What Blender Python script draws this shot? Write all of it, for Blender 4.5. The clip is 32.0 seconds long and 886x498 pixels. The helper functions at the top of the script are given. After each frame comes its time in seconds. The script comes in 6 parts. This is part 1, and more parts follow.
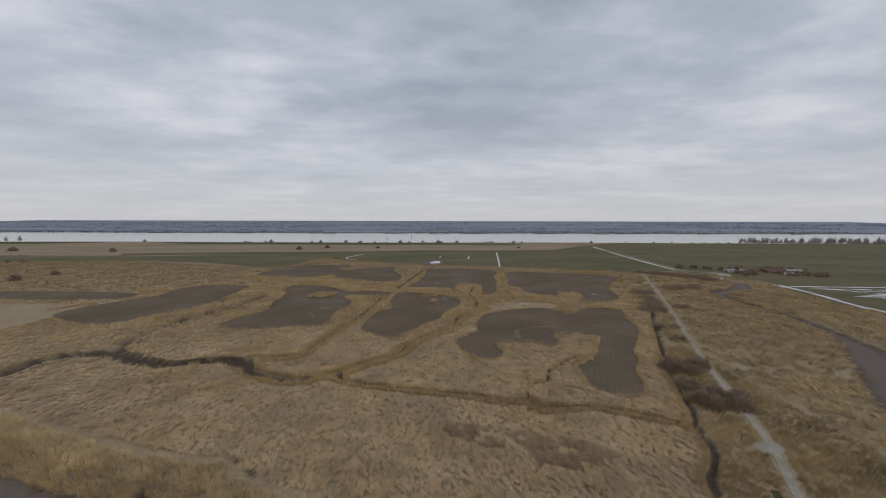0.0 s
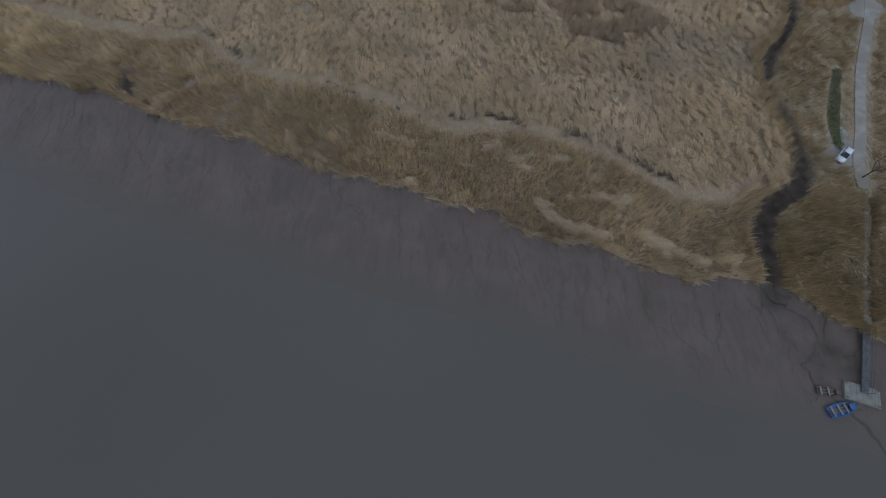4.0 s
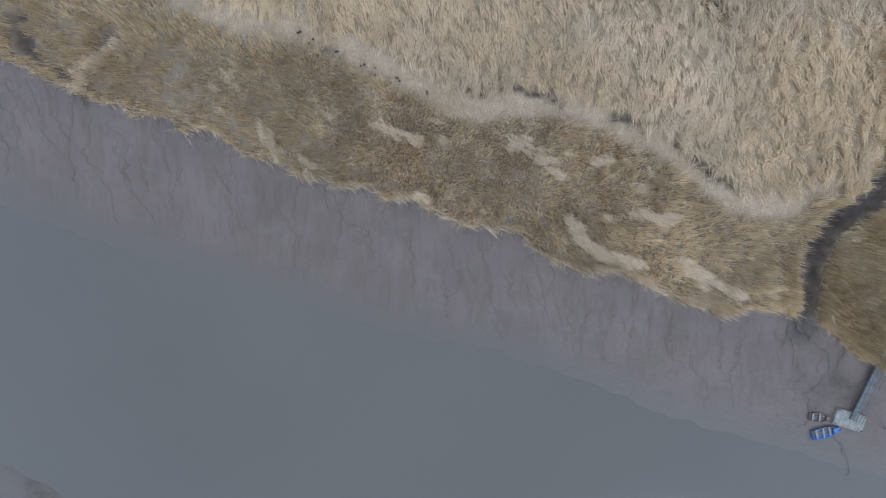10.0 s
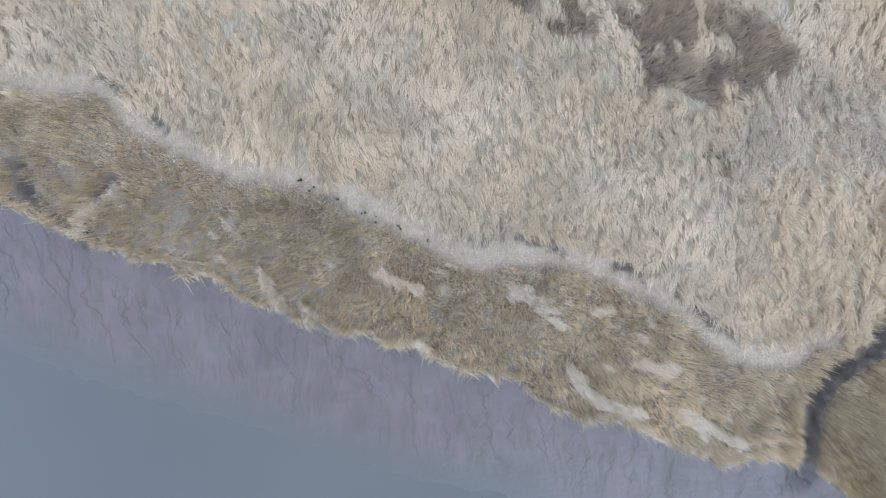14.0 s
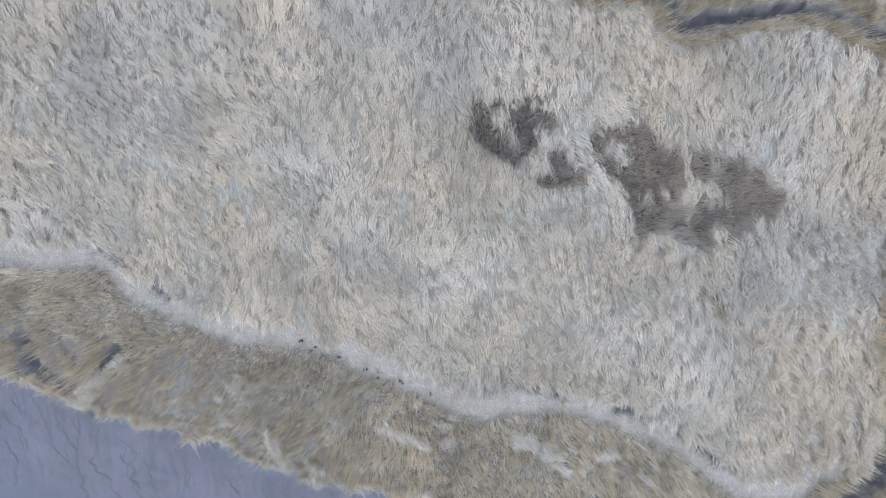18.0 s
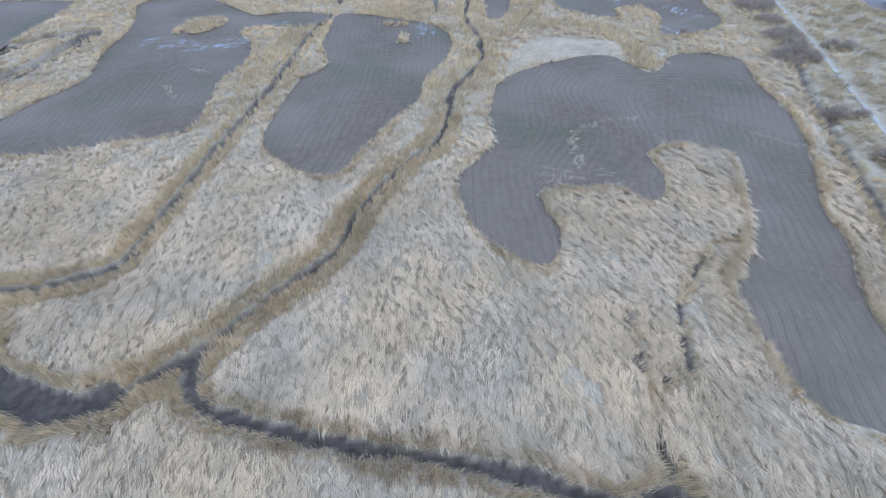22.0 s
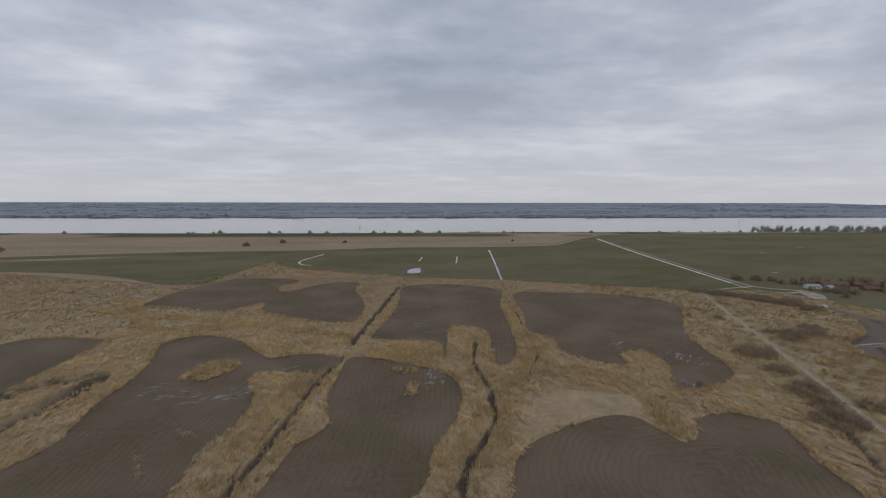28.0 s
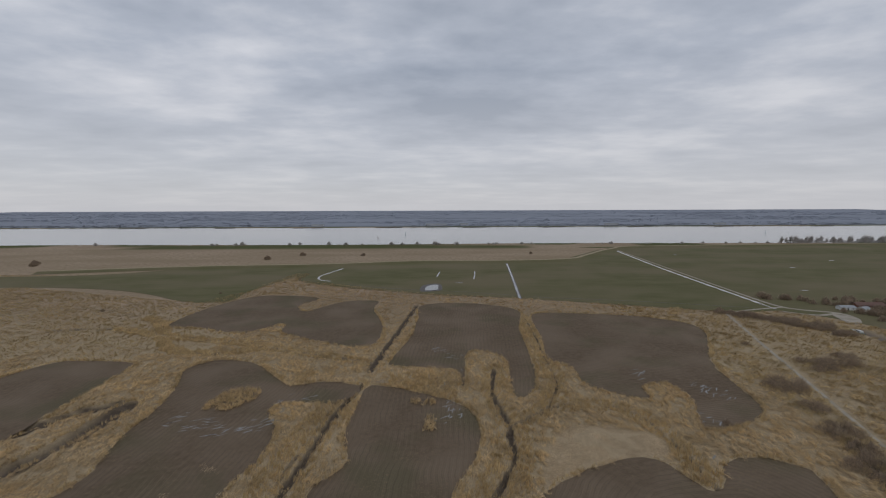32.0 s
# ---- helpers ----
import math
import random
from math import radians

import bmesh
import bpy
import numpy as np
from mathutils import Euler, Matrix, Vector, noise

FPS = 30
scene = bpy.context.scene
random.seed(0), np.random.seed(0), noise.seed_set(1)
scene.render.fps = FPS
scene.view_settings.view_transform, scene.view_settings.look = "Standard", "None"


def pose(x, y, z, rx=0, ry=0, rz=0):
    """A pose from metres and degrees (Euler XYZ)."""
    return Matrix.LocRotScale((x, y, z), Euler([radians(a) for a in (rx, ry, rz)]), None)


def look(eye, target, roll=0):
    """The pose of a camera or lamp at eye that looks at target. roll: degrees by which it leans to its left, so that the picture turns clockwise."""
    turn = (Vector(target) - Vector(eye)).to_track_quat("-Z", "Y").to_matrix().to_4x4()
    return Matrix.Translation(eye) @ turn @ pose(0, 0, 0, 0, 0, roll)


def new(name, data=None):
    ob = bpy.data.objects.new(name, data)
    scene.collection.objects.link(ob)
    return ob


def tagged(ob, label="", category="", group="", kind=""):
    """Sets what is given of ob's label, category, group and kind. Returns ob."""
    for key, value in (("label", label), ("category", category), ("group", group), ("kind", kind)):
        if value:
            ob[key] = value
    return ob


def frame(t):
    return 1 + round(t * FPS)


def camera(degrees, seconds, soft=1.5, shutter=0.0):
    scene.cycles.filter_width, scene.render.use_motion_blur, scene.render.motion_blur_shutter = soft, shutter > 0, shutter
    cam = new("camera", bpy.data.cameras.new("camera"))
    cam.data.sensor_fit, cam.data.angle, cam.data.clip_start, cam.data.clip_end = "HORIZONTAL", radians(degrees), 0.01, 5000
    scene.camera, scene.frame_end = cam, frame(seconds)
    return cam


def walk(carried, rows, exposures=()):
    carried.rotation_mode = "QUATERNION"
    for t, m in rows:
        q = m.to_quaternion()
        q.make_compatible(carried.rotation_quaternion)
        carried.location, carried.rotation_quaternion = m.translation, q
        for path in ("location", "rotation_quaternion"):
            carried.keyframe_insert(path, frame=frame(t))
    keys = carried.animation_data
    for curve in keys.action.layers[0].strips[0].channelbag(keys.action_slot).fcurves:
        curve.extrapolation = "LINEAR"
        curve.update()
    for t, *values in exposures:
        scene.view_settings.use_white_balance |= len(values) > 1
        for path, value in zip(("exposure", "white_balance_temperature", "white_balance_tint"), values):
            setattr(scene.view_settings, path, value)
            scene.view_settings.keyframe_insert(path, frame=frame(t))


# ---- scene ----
cam = camera(94.1, 32.0, soft=1.1)
ROWS = [
    (0.0, pose(-0.00, -1.56, 68.87, 86.01, -0.13, -0.00)),
    (0.5, pose(-0.33, 1.50, 69.12, 83.82, -0.07, 0.03)),
    (1.0, pose(-0.55, 4.62, 69.07, 79.21, 0.00, 0.07)),
    (1.5, pose(-0.82, 7.66, 68.74, 72.90, 0.09, 0.15)),
    (2.0, pose(-1.08, 10.76, 68.53, 65.26, 0.18, 0.26)),
    (2.5, pose(-1.15, 13.86, 68.50, 56.01, 0.31, 0.39)),
    (3.0, pose(-1.25, 16.93, 68.44, 45.65, 0.45, 0.49)),
    (3.5, pose(-1.48, 20.31, 68.32, 34.59, 0.62, 0.51)),
    (4.0, pose(-1.70, 23.79, 68.36, 24.58, 0.76, 0.47)),
    (4.5, pose(-1.99, 27.10, 68.46, 17.85, 0.85, 0.41)),
    (6.5, pose(-4.45, 41.97, 69.86, 2.95, 0.85, -0.60)),
    (7.0, pose(-4.60, 44.96, 69.80, 1.41, 0.84, -0.65)),
    (7.5, pose(-4.70, 48.03, 69.66, 0.33, 0.81, -0.66)),
    (8.0, pose(-4.78, 51.11, 69.50, -0.56, 0.78, -0.65)),
    (8.5, pose(-4.85, 54.18, 69.34, -1.25, 0.74, -0.66)),
    (9.0, pose(-4.92, 57.28, 69.19, -1.79, 0.71, -0.66)),
    (9.5, pose(-4.98, 60.40, 69.04, -2.21, 0.67, -0.68)),
    (10.0, pose(-5.00, 63.49, 68.92, -2.50, 0.65, -0.72)),
    (10.5, pose(-5.02, 66.57, 68.81, -2.72, 0.62, -0.75)),
    (11.0, pose(-5.06, 69.67, 68.65, -2.87, 0.58, -0.76)),
    (11.5, pose(-5.08, 72.77, 68.46, -2.92, 0.55, -0.73)),
    (12.0, pose(-5.09, 75.85, 68.29, -2.90, 0.52, -0.67)),
    (12.5, pose(-5.08, 78.89, 68.09, -2.84, 0.53, -0.59)),
    (13.0, pose(-5.03, 81.93, 67.88, -2.75, 0.54, -0.51)),
    (13.5, pose(-5.00, 84.99, 67.74, -2.68, 0.56, -0.46)),
    (14.0, pose(-4.99, 88.03, 67.67, -2.61, 0.57, -0.46)),
    (14.5, pose(-5.00, 91.05, 67.63, -2.53, 0.57, -0.50)),
    (16.5, pose(-4.50, 103.31, 67.61, -2.25, 0.62, -2.54)),
    (17.0, pose(-4.37, 106.39, 67.60, -2.17, 0.53, -2.87)),
    (17.5, pose(-4.23, 109.53, 67.59, -2.14, 0.45, -3.14)),
    (18.0, pose(-4.02, 112.70, 67.56, -2.13, 0.40, -3.35)),
    (18.5, pose(-3.77, 115.82, 67.51, -2.07, 0.42, -3.45)),
    (19.0, pose(-3.49, 118.86, 67.52, -1.19, 0.47, -3.51)),
    (19.5, pose(-3.18, 121.70, 67.41, 2.48, 0.51, -3.55)),
    (20.0, pose(-2.89, 124.50, 67.32, 8.31, 0.53, -3.57)),
    (20.5, pose(-2.64, 127.40, 67.32, 15.53, 0.49, -3.56)),
    (21.0, pose(-2.47, 130.14, 67.48, 24.17, 0.41, -3.57)),
    (21.5, pose(-2.31, 133.10, 67.88, 34.19, 0.29, -3.61)),
    (22.0, pose(-2.18, 136.13, 68.63, 44.87, 0.17, -3.70)),
    (22.5, pose(-2.15, 139.24, 69.74, 55.71, 0.07, -3.80)),
    (23.0, pose(-2.07, 142.60, 71.23, 63.19, -0.00, -3.88)),
    (23.5, pose(-1.99, 145.88, 72.78, 68.52, -0.05, -3.92)),
    (24.0, pose(-1.94, 149.14, 74.26, 72.63, -0.08, -3.94)),
    (24.5, pose(-1.95, 152.30, 75.85, 75.67, -0.12, -3.94)),
    (25.0, pose(-2.24, 155.11, 77.41, 77.90, -0.14, -3.87)),
    (25.5, pose(-2.52, 157.65, 78.97, 79.57, -0.14, -3.80)),
    (27.5, pose(-2.79, 163.85, 85.41, 82.89, -0.11, -3.07)),
    (28.0, pose(-2.53, 164.60, 86.98, 83.24, -0.09, -2.88)),
    (28.5, pose(-2.50, 165.09, 88.45, 83.51, -0.08, -2.59)),
    (29.0, pose(-2.61, 165.39, 89.94, 83.73, -0.05, -2.25)),
    (29.5, pose(-2.74, 165.48, 91.50, 83.88, -0.01, -1.89)),
    (30.0, pose(-2.79, 165.43, 93.12, 83.98, 0.05, -1.58)),
    (30.5, pose(-2.82, 165.36, 94.79, 84.04, 0.11, -1.29)),
    (31.0, pose(-2.85, 165.40, 96.42, 84.08, 0.15, -1.01)),
    (31.5, pose(-2.86, 165.56, 97.98, 84.12, 0.18, -0.74)),
    (32.0, pose(-2.82, 165.80, 99.44, 84.17, 0.20, -0.48)),
]
EXPOSURES = [
    (0.0, -0.1, 6350, 10), (2.0, -0.12, 6250, 9.5), (3.0, -0.15, 5750, 9), (4.0, -0.15, 5250, 8), (7.0, 0.5, 5200, 7), (9.0, 0.9, 5150, 7),
    (13.0, 1.52, 4850, 8), (17.0, 1.58, 4450, 8), (19.0, 1.52, 4420, 8), (21.0, 1.5, 4400, 8), (22.0, 1.5, 4400, 8),
    (23.0, 1.55, 4450, 8), (23.5, 1.0, 4650, 12), (24.0, 0.66, 5000, 16), (25.0, 0.40, 5650, 10), (28.0, -0.12, 6250, 10), (32.0, -0.14, 6350, 10)]
walk(cam, ROWS, EXPOSURES)

# ---- sky and sun ----
SUN_ELEVATION, SUN_AZIMUTH = radians(38), radians(150)
world = bpy.data.worlds.new("overcast_sky")
scene.world = world
world.use_nodes = True


def build_sky(tree):
    n, l = tree.nodes, tree.links
    n.clear()
    out = n.new("ShaderNodeOutputWorld")
    bg = n.new("ShaderNodeBackground")
    l.new(bg.outputs[0], out.inputs[0])
    sky = n.new("ShaderNodeTexSky")
    sky.sky_type, sky.sun_disc = "NISHITA", False
    sky.sun_elevation, sky.sun_rotation = SUN_ELEVATION, SUN_AZIMUTH
    dim = n.new("ShaderNodeVectorMath")
    dim.operation = "SCALE"
    dim.inputs[3].default_value = 0.10
    l.new(sky.outputs[0], dim.inputs[0])
    tc = n.new("ShaderNodeTexCoord")
    sep = n.new("ShaderNodeSeparateXYZ")
    l.new(tc.outputs["Generated"], sep.inputs[0])

    def math_node(op, a, b=None, c=None):
        m = n.new("ShaderNodeMath")
        m.operation = op
        for i, v in enumerate((a, b, c)):
            if v is None:
                continue
            if isinstance(v, (int, float)):
                m.inputs[i].default_value = v
            else:
                l.new(v, m.inputs[i])
        return m.outputs[0]

    up = math_node("MAXIMUM", sep.outputs[2], 0.0)
    low = math_node("ADD", up, 0.10)
    px, py = math_node("DIVIDE", sep.outputs[0], low), math_node("DIVIDE", sep.outputs[1], low)
    comb = n.new("ShaderNodeCombineXYZ")
    l.new(px, comb.inputs[0])
    l.new(py, comb.inputs[1])

    def cloud(scale_x, scale_y, scale, detail, rough, shift):
        mp = n.new("ShaderNodeMapping")
        mp.inputs["Scale"].default_value = (scale_x, scale_y, 1)
        mp.inputs["Location"].default_value = shift
        l.new(comb.outputs[0], mp.inputs[0])
        t = n.new("ShaderNodeTexNoise")
        t.inputs["Scale"].default_value = scale
        t.inputs["Detail"].default_value = detail
        t.inputs["Roughness"].default_value = rough
        l.new(mp.outputs[0], t.inputs["Vector"])
        return t.outputs[0]

    a = cloud(0.8, 1.0, 0.75, 6, 0.5, (3.1, 1.7, 0))
    b = cloud(0.75, 1.0, 2.4, 6, 0.55, (0.4, 7.3, 0))
    mixed = math_node("ADD", math_node("MULTIPLY", a, 0.65), math_node("MULTIPLY", b, 0.35))
    ramp = n.new("ShaderNodeValToRGB")
    e = ramp.color_ramp.elements
    e[0].position, e[0].color = 0.36, (0.335, 0.37, 0.435, 1)
    e[1].position, e[1].color = 0.64, (0.76, 0.76, 0.79, 1)
    mid = e.new(0.5)
    mid.color = (0.49, 0.52, 0.585, 1)
    l.new(mixed, ramp.inputs[0])
    # the cloud layer evens out and pales towards the horizon
    haze = n.new("ShaderNodeMapRange")
    haze.inputs[1].default_value, haze.inputs[2].default_value = 0.0, 0.30
    haze.inputs[3].default_value, haze.inputs[4].default_value = 0.88, 0.0
    l.new(up, haze.inputs[0])
    pale = n.new("ShaderNodeMix")
    pale.data_type = "RGBA"
    pale.inputs[7].default_value = (0.63, 0.62, 0.635, 1)
    l.new(haze.outputs[0], pale.inputs[0])
    l.new(ramp.outputs[0], pale.inputs[6])
    cover = n.new("ShaderNodeMix")
    cover.data_type = "RGBA"
    cover.inputs[0].default_value = 0.93
    l.new(dim.outputs[0], cover.inputs[6])
    l.new(pale.outputs[2], cover.inputs[7])
    l.new(cover.outputs[2], bg.inputs[0])
    bg.inputs[1].default_value = 1.0


build_sky(world.node_tree)
sun = new("sun", bpy.data.lights.new("sun", "SUN"))
sun.data.energy, sun.data.angle, sun.data.color = 0.62, radians(22), (1.0, 0.96, 0.9)
sun.matrix_world = look((300 * math.sin(SUN_AZIMUTH), 300 * math.cos(SUN_AZIMUTH), 300 * math.tan(SUN_ELEVATION)), (0, 0, 0))


# ---- materials ----
def mat(name, base, other=None, scale=1.0, rough=0.9, metal=0.0, detail=6, bump=0.0, bump_scale=None, third=None, third_scale=0.05,
        island=0.0, spec=0.3, stretch=(1, 1, 1), per_object=0.0, thin=0.0, tone=0.0):
    """A surface of two mixed tones with a third one at a larger scale, grain as bump, and variation from piece to piece."""
    m = bpy.data.materials.new(name)
    m.use_nodes = True
    n, l = m.node_tree.nodes, m.node_tree.links
    p = n["Principled BSDF"]
    p.inputs["Roughness"].default_value, p.inputs["Metallic"].default_value = rough, metal
    p.inputs["Specular IOR Level"].default_value = spec
    geo = n.new("ShaderNodeNewGeometry")
    mp = n.new("ShaderNodeMapping")
    mp.inputs["Scale"].default_value = stretch
    l.new(geo.outputs["Position"], mp.inputs[0])

    def noise_at(s, d=detail):
        t = n.new("ShaderNodeTexNoise")
        t.inputs["Scale"].default_value, t.inputs["Detail"].default_value = s, d
        l.new(mp.outputs[0], t.inputs["Vector"])
        return t.outputs[0]

    def mix(fac, a, b):
        x = n.new("ShaderNodeMix")
        x.data_type = "RGBA"
        for i, v in ((0, fac), (6, a), (7, b)):
            if isinstance(v, (tuple, float, int)):
                x.inputs[i].default_value = (*v, 1) if isinstance(v, tuple) else v
            else:
                l.new(v, x.inputs[i])
        return x.outputs[2]

    def sharp(v, lo, hi):
        r = n.new("ShaderNodeMapRange")
        r.inputs[1].default_value, r.inputs[2].default_value = lo, hi
        l.new(v, r.inputs[0])
        return r.outputs[0]

    col = mix(sharp(noise_at(scale), 0.35, 0.65), base, other or tuple(c * 0.8 for c in base))
    if third:
        col = mix(sharp(noise_at(third_scale, 4), 0.42, 0.62), col, third)
    if island or per_object:
        h = n.new("ShaderNodeHueSaturation")
        src = geo.outputs["Random Per Island"]
        if per_object:
            src = n.new("ShaderNodeObjectInfo").outputs["Random"]
        k = island or per_object
        r = n.new("ShaderNodeMapRange")
        r.inputs[3].default_value, r.inputs[4].default_value = 1 - k, 1 + k
        l.new(src, r.inputs[0])
        l.new(r.outputs[0], h.inputs["Value"])
        l.new(col, h.inputs["Color"])
        col = h.outputs[0]
    if tone:
        h = n.new("ShaderNodeHueSaturation")
        t = n.new("ShaderNodeAttribute")
        t.attribute_name = "tone"
        r = n.new("ShaderNodeMapRange")
        r.inputs[3].default_value, r.inputs[4].default_value = 1 - tone, 1 + tone
        l.new(t.outputs["Fac"], r.inputs[0])
        l.new(r.outputs[0], h.inputs["Value"])
        l.new(col, h.inputs["Color"])
        col = h.outputs[0]
    l.new(col, p.inputs["Base Color"])
    if thin:
        # thin dry leaves let light through
        tr = n.new("ShaderNodeBsdfTranslucent")
        l.new(col, tr.inputs["Color"])
        both = n.new("ShaderNodeMixShader")
        both.inputs[0].default_value = thin
        l.new(p.outputs[0], both.inputs[1])
        l.new(tr.outputs[0], both.inputs[2])
        l.new(both.outputs[0], n["Material Output"].inputs["Surface"])
    if bump:
        b = n.new("ShaderNodeBump")
        b.inputs["Strength"].default_value, b.inputs["Distance"].default_value = 1.0, bump
        l.new(noise_at(bump_scale or scale * 3), b.inputs["Height"])
        l.new(b.outputs[0], p.inputs["Normal"])
    return m


REED_PALE = mat("dry_reed_pale", (0.622, 0.474, 0.288), (0.558, 0.415, 0.239), 0.09, 0.85, third=(0.593, 0.468, 0.31), third_scale=0.045, thin=0.35, tone=0.31, spec=0.1)
REED_TAN = mat("dry_reed_tan", (0.55, 0.40, 0.215), (0.48, 0.34, 0.175), 0.09, 0.85, third=(0.53, 0.40, 0.235), third_scale=0.045, thin=0.35, tone=0.33, spec=0.1)
REED_STRAW = mat("washed_straw", (0.54, 0.41, 0.265), (0.44, 0.335, 0.215), 0.4, 0.85, thin=0.25, tone=0.4, spec=0.08)
REED_LODGED = mat("bleached_lodged_reed", (0.61, 0.485, 0.325), (0.54, 0.42, 0.265), 0.5, 0.85, thin=0.25, tone=0.4, spec=0.08)
REED_GOLD = mat("dry_reed_golden", (0.59, 0.45, 0.255), (0.50, 0.375, 0.20), 0.3, 0.85, thin=0.4, tone=0.35, spec=0.1)
REED_OLIVE = mat("standing_reed_olive", (0.52, 0.39, 0.21), (0.43, 0.32, 0.168), 0.12, 0.85, third=(0.40, 0.305, 0.16), third_scale=0.03, thin=0.35, tone=0.4, spec=0.1)
REED_BANK = mat("bank_reed_brown", (0.67, 0.53, 0.325), (0.57, 0.445, 0.26), 0.25, 0.85, thin=0.4, tone=0.36, spec=0.1)
REED_BROWN = mat("stubble_reed_brown", (0.58, 0.46, 0.31), (0.48, 0.38, 0.255), 0.3, 0.85, thin=0.3, tone=0.4, spec=0.1)
VERGE_STRAW = mat("dry_verge", (0.34, 0.28, 0.19), (0.26, 0.215, 0.14), 0.2, 0.95, spec=0.08)
GRASS = mat("verge_grass", (0.085, 0.125, 0.04), (0.065, 0.10, 0.032), 0.6, 0.9, thin=0.3, tone=0.4, spec=0.1)
TURF = mat("meadow_grass", (0.102, 0.099, 0.047), (0.132, 0.12, 0.064), 0.045, 0.95, third=(0.15, 0.128, 0.076), third_scale=0.011, stretch=(0.5, 1, 1), bump=0.15, bump_scale=0.6, spec=0.08, detail=8)
CREEK_MUD = mat("dark_creek_mud", (0.055, 0.046, 0.042), (0.085, 0.07, 0.06), 0.5, 0.55, bump=0.08, bump_scale=1.5)
WATER = mat("silty_river_water", (0.115, 0.101, 0.081), (0.108, 0.096, 0.077), 0.015, 0.1, spec=0.24, bump=0.02, bump_scale=0.5)
# far river: part of the sky's reflection is put into the raised base colour
FAR_WATER = mat("sky_paled_river_water", (0.21, 0.205, 0.20), (0.19, 0.185, 0.185), 0.01, 0.12, spec=0.5, bump=0.01, bump_scale=0.3)
# pools: whitish base carries some of the bright sky that they mirror
POOL = mat("sky_pale_standing_water", (0.27, 0.26, 0.245), (0.24, 0.232, 0.22), 0.2, 0.04, spec=0.5)
TRACK = mat("concrete_track", (0.37, 0.335, 0.28), (0.30, 0.268, 0.222), 0.6, 0.9, spec=0.1, third=(0.28, 0.245, 0.195), third_scale=0.15, bump=0.01, bump_scale=6)
TWIG = mat("bare_twigs", (0.36, 0.28, 0.20), (0.28, 0.215, 0.155), 2.0, 0.9, island=0.4, thin=0.4)
# distant twigs: paler and greyer than TWIG, with haze put into the colour
FAR_TWIG = mat("haze_pale_crowns", (0.46, 0.43, 0.40), (0.38, 0.35, 0.32), 0.3, 0.95, island=0.3, thin=0.5)
BARK = mat("grey_bark", (0.11, 0.09, 0.07), (0.07, 0.058, 0.048), 3.0, 0.95)
WHITE_PAINT = mat("white_car_paint", (0.78, 0.79, 0.8), (0.74, 0.75, 0.76), 0.8, 0.3, spec=0.5)
DARK_GLASS = mat("car_glass", (0.015, 0.018, 0.02), (0.02, 0.022, 0.025), 1.0, 0.06, spec=0.6)
RUBBER = mat("tyre_rubber", (0.02, 0.02, 0.02), (0.03, 0.03, 0.03), 8.0, 0.9)
BLACK_PLASTIC = mat("black_plastic", (0.03, 0.03, 0.032), (0.04, 0.04, 0.04), 5.0, 0.6)
GALV = mat("galvanised_steel", (0.17, 0.17, 0.16), (0.11, 0.112, 0.106), 2.0, 0.7, 0.2)
DIRT = mat("trodden_earth", (0.19, 0.155, 0.11), (0.13, 0.105, 0.075), 0.8, 0.95, third=(0.23, 0.185, 0.125), third_scale=0.3, spec=0.1, bump=0.03, bump_scale=3)
PONTOON = mat("weathered_concrete", (0.27, 0.255, 0.21), (0.19, 0.18, 0.15), 1.2, 0.9, bump=0.01, bump_scale=6)
WET_WOOD = mat("grey_wet_wood", (0.17, 0.15, 0.13), (0.11, 0.10, 0.085), 3.0, 0.8)
BLUE_HULL = mat("blue_boat_paint", (0.06, 0.135, 0.31), (0.045, 0.10, 0.24), 2.0, 0.45, spec=0.5)
BROWN_HULL = mat("brown_boat_wood", (0.16, 0.10, 0.085), (0.11, 0.075, 0.065), 3.0, 0.6)
PALE_WOOD = mat("pale_boat_thwart", (0.29, 0.28, 0.255), (0.21, 0.20, 0.18), 3.0, 0.7)
ROOF_RED = mat("red_roof_tiles", (0.15, 0.09, 0.072), (0.12, 0.075, 0.062), 1.0, 0.85)
WALL_BRICK = mat("brick_wall", (0.24, 0.12, 0.085), (0.19, 0.10, 0.075), 1.0, 0.9)
WALL_WHITE = mat("white_render_wall", (0.62, 0.62, 0.6), (0.54, 0.54, 0.52), 1.0, 0.85)
ROOF_GREY = mat("grey_sheet_roof", (0.30, 0.31, 0.32), (0.25, 0.26, 0.27), 1.0, 0.7)


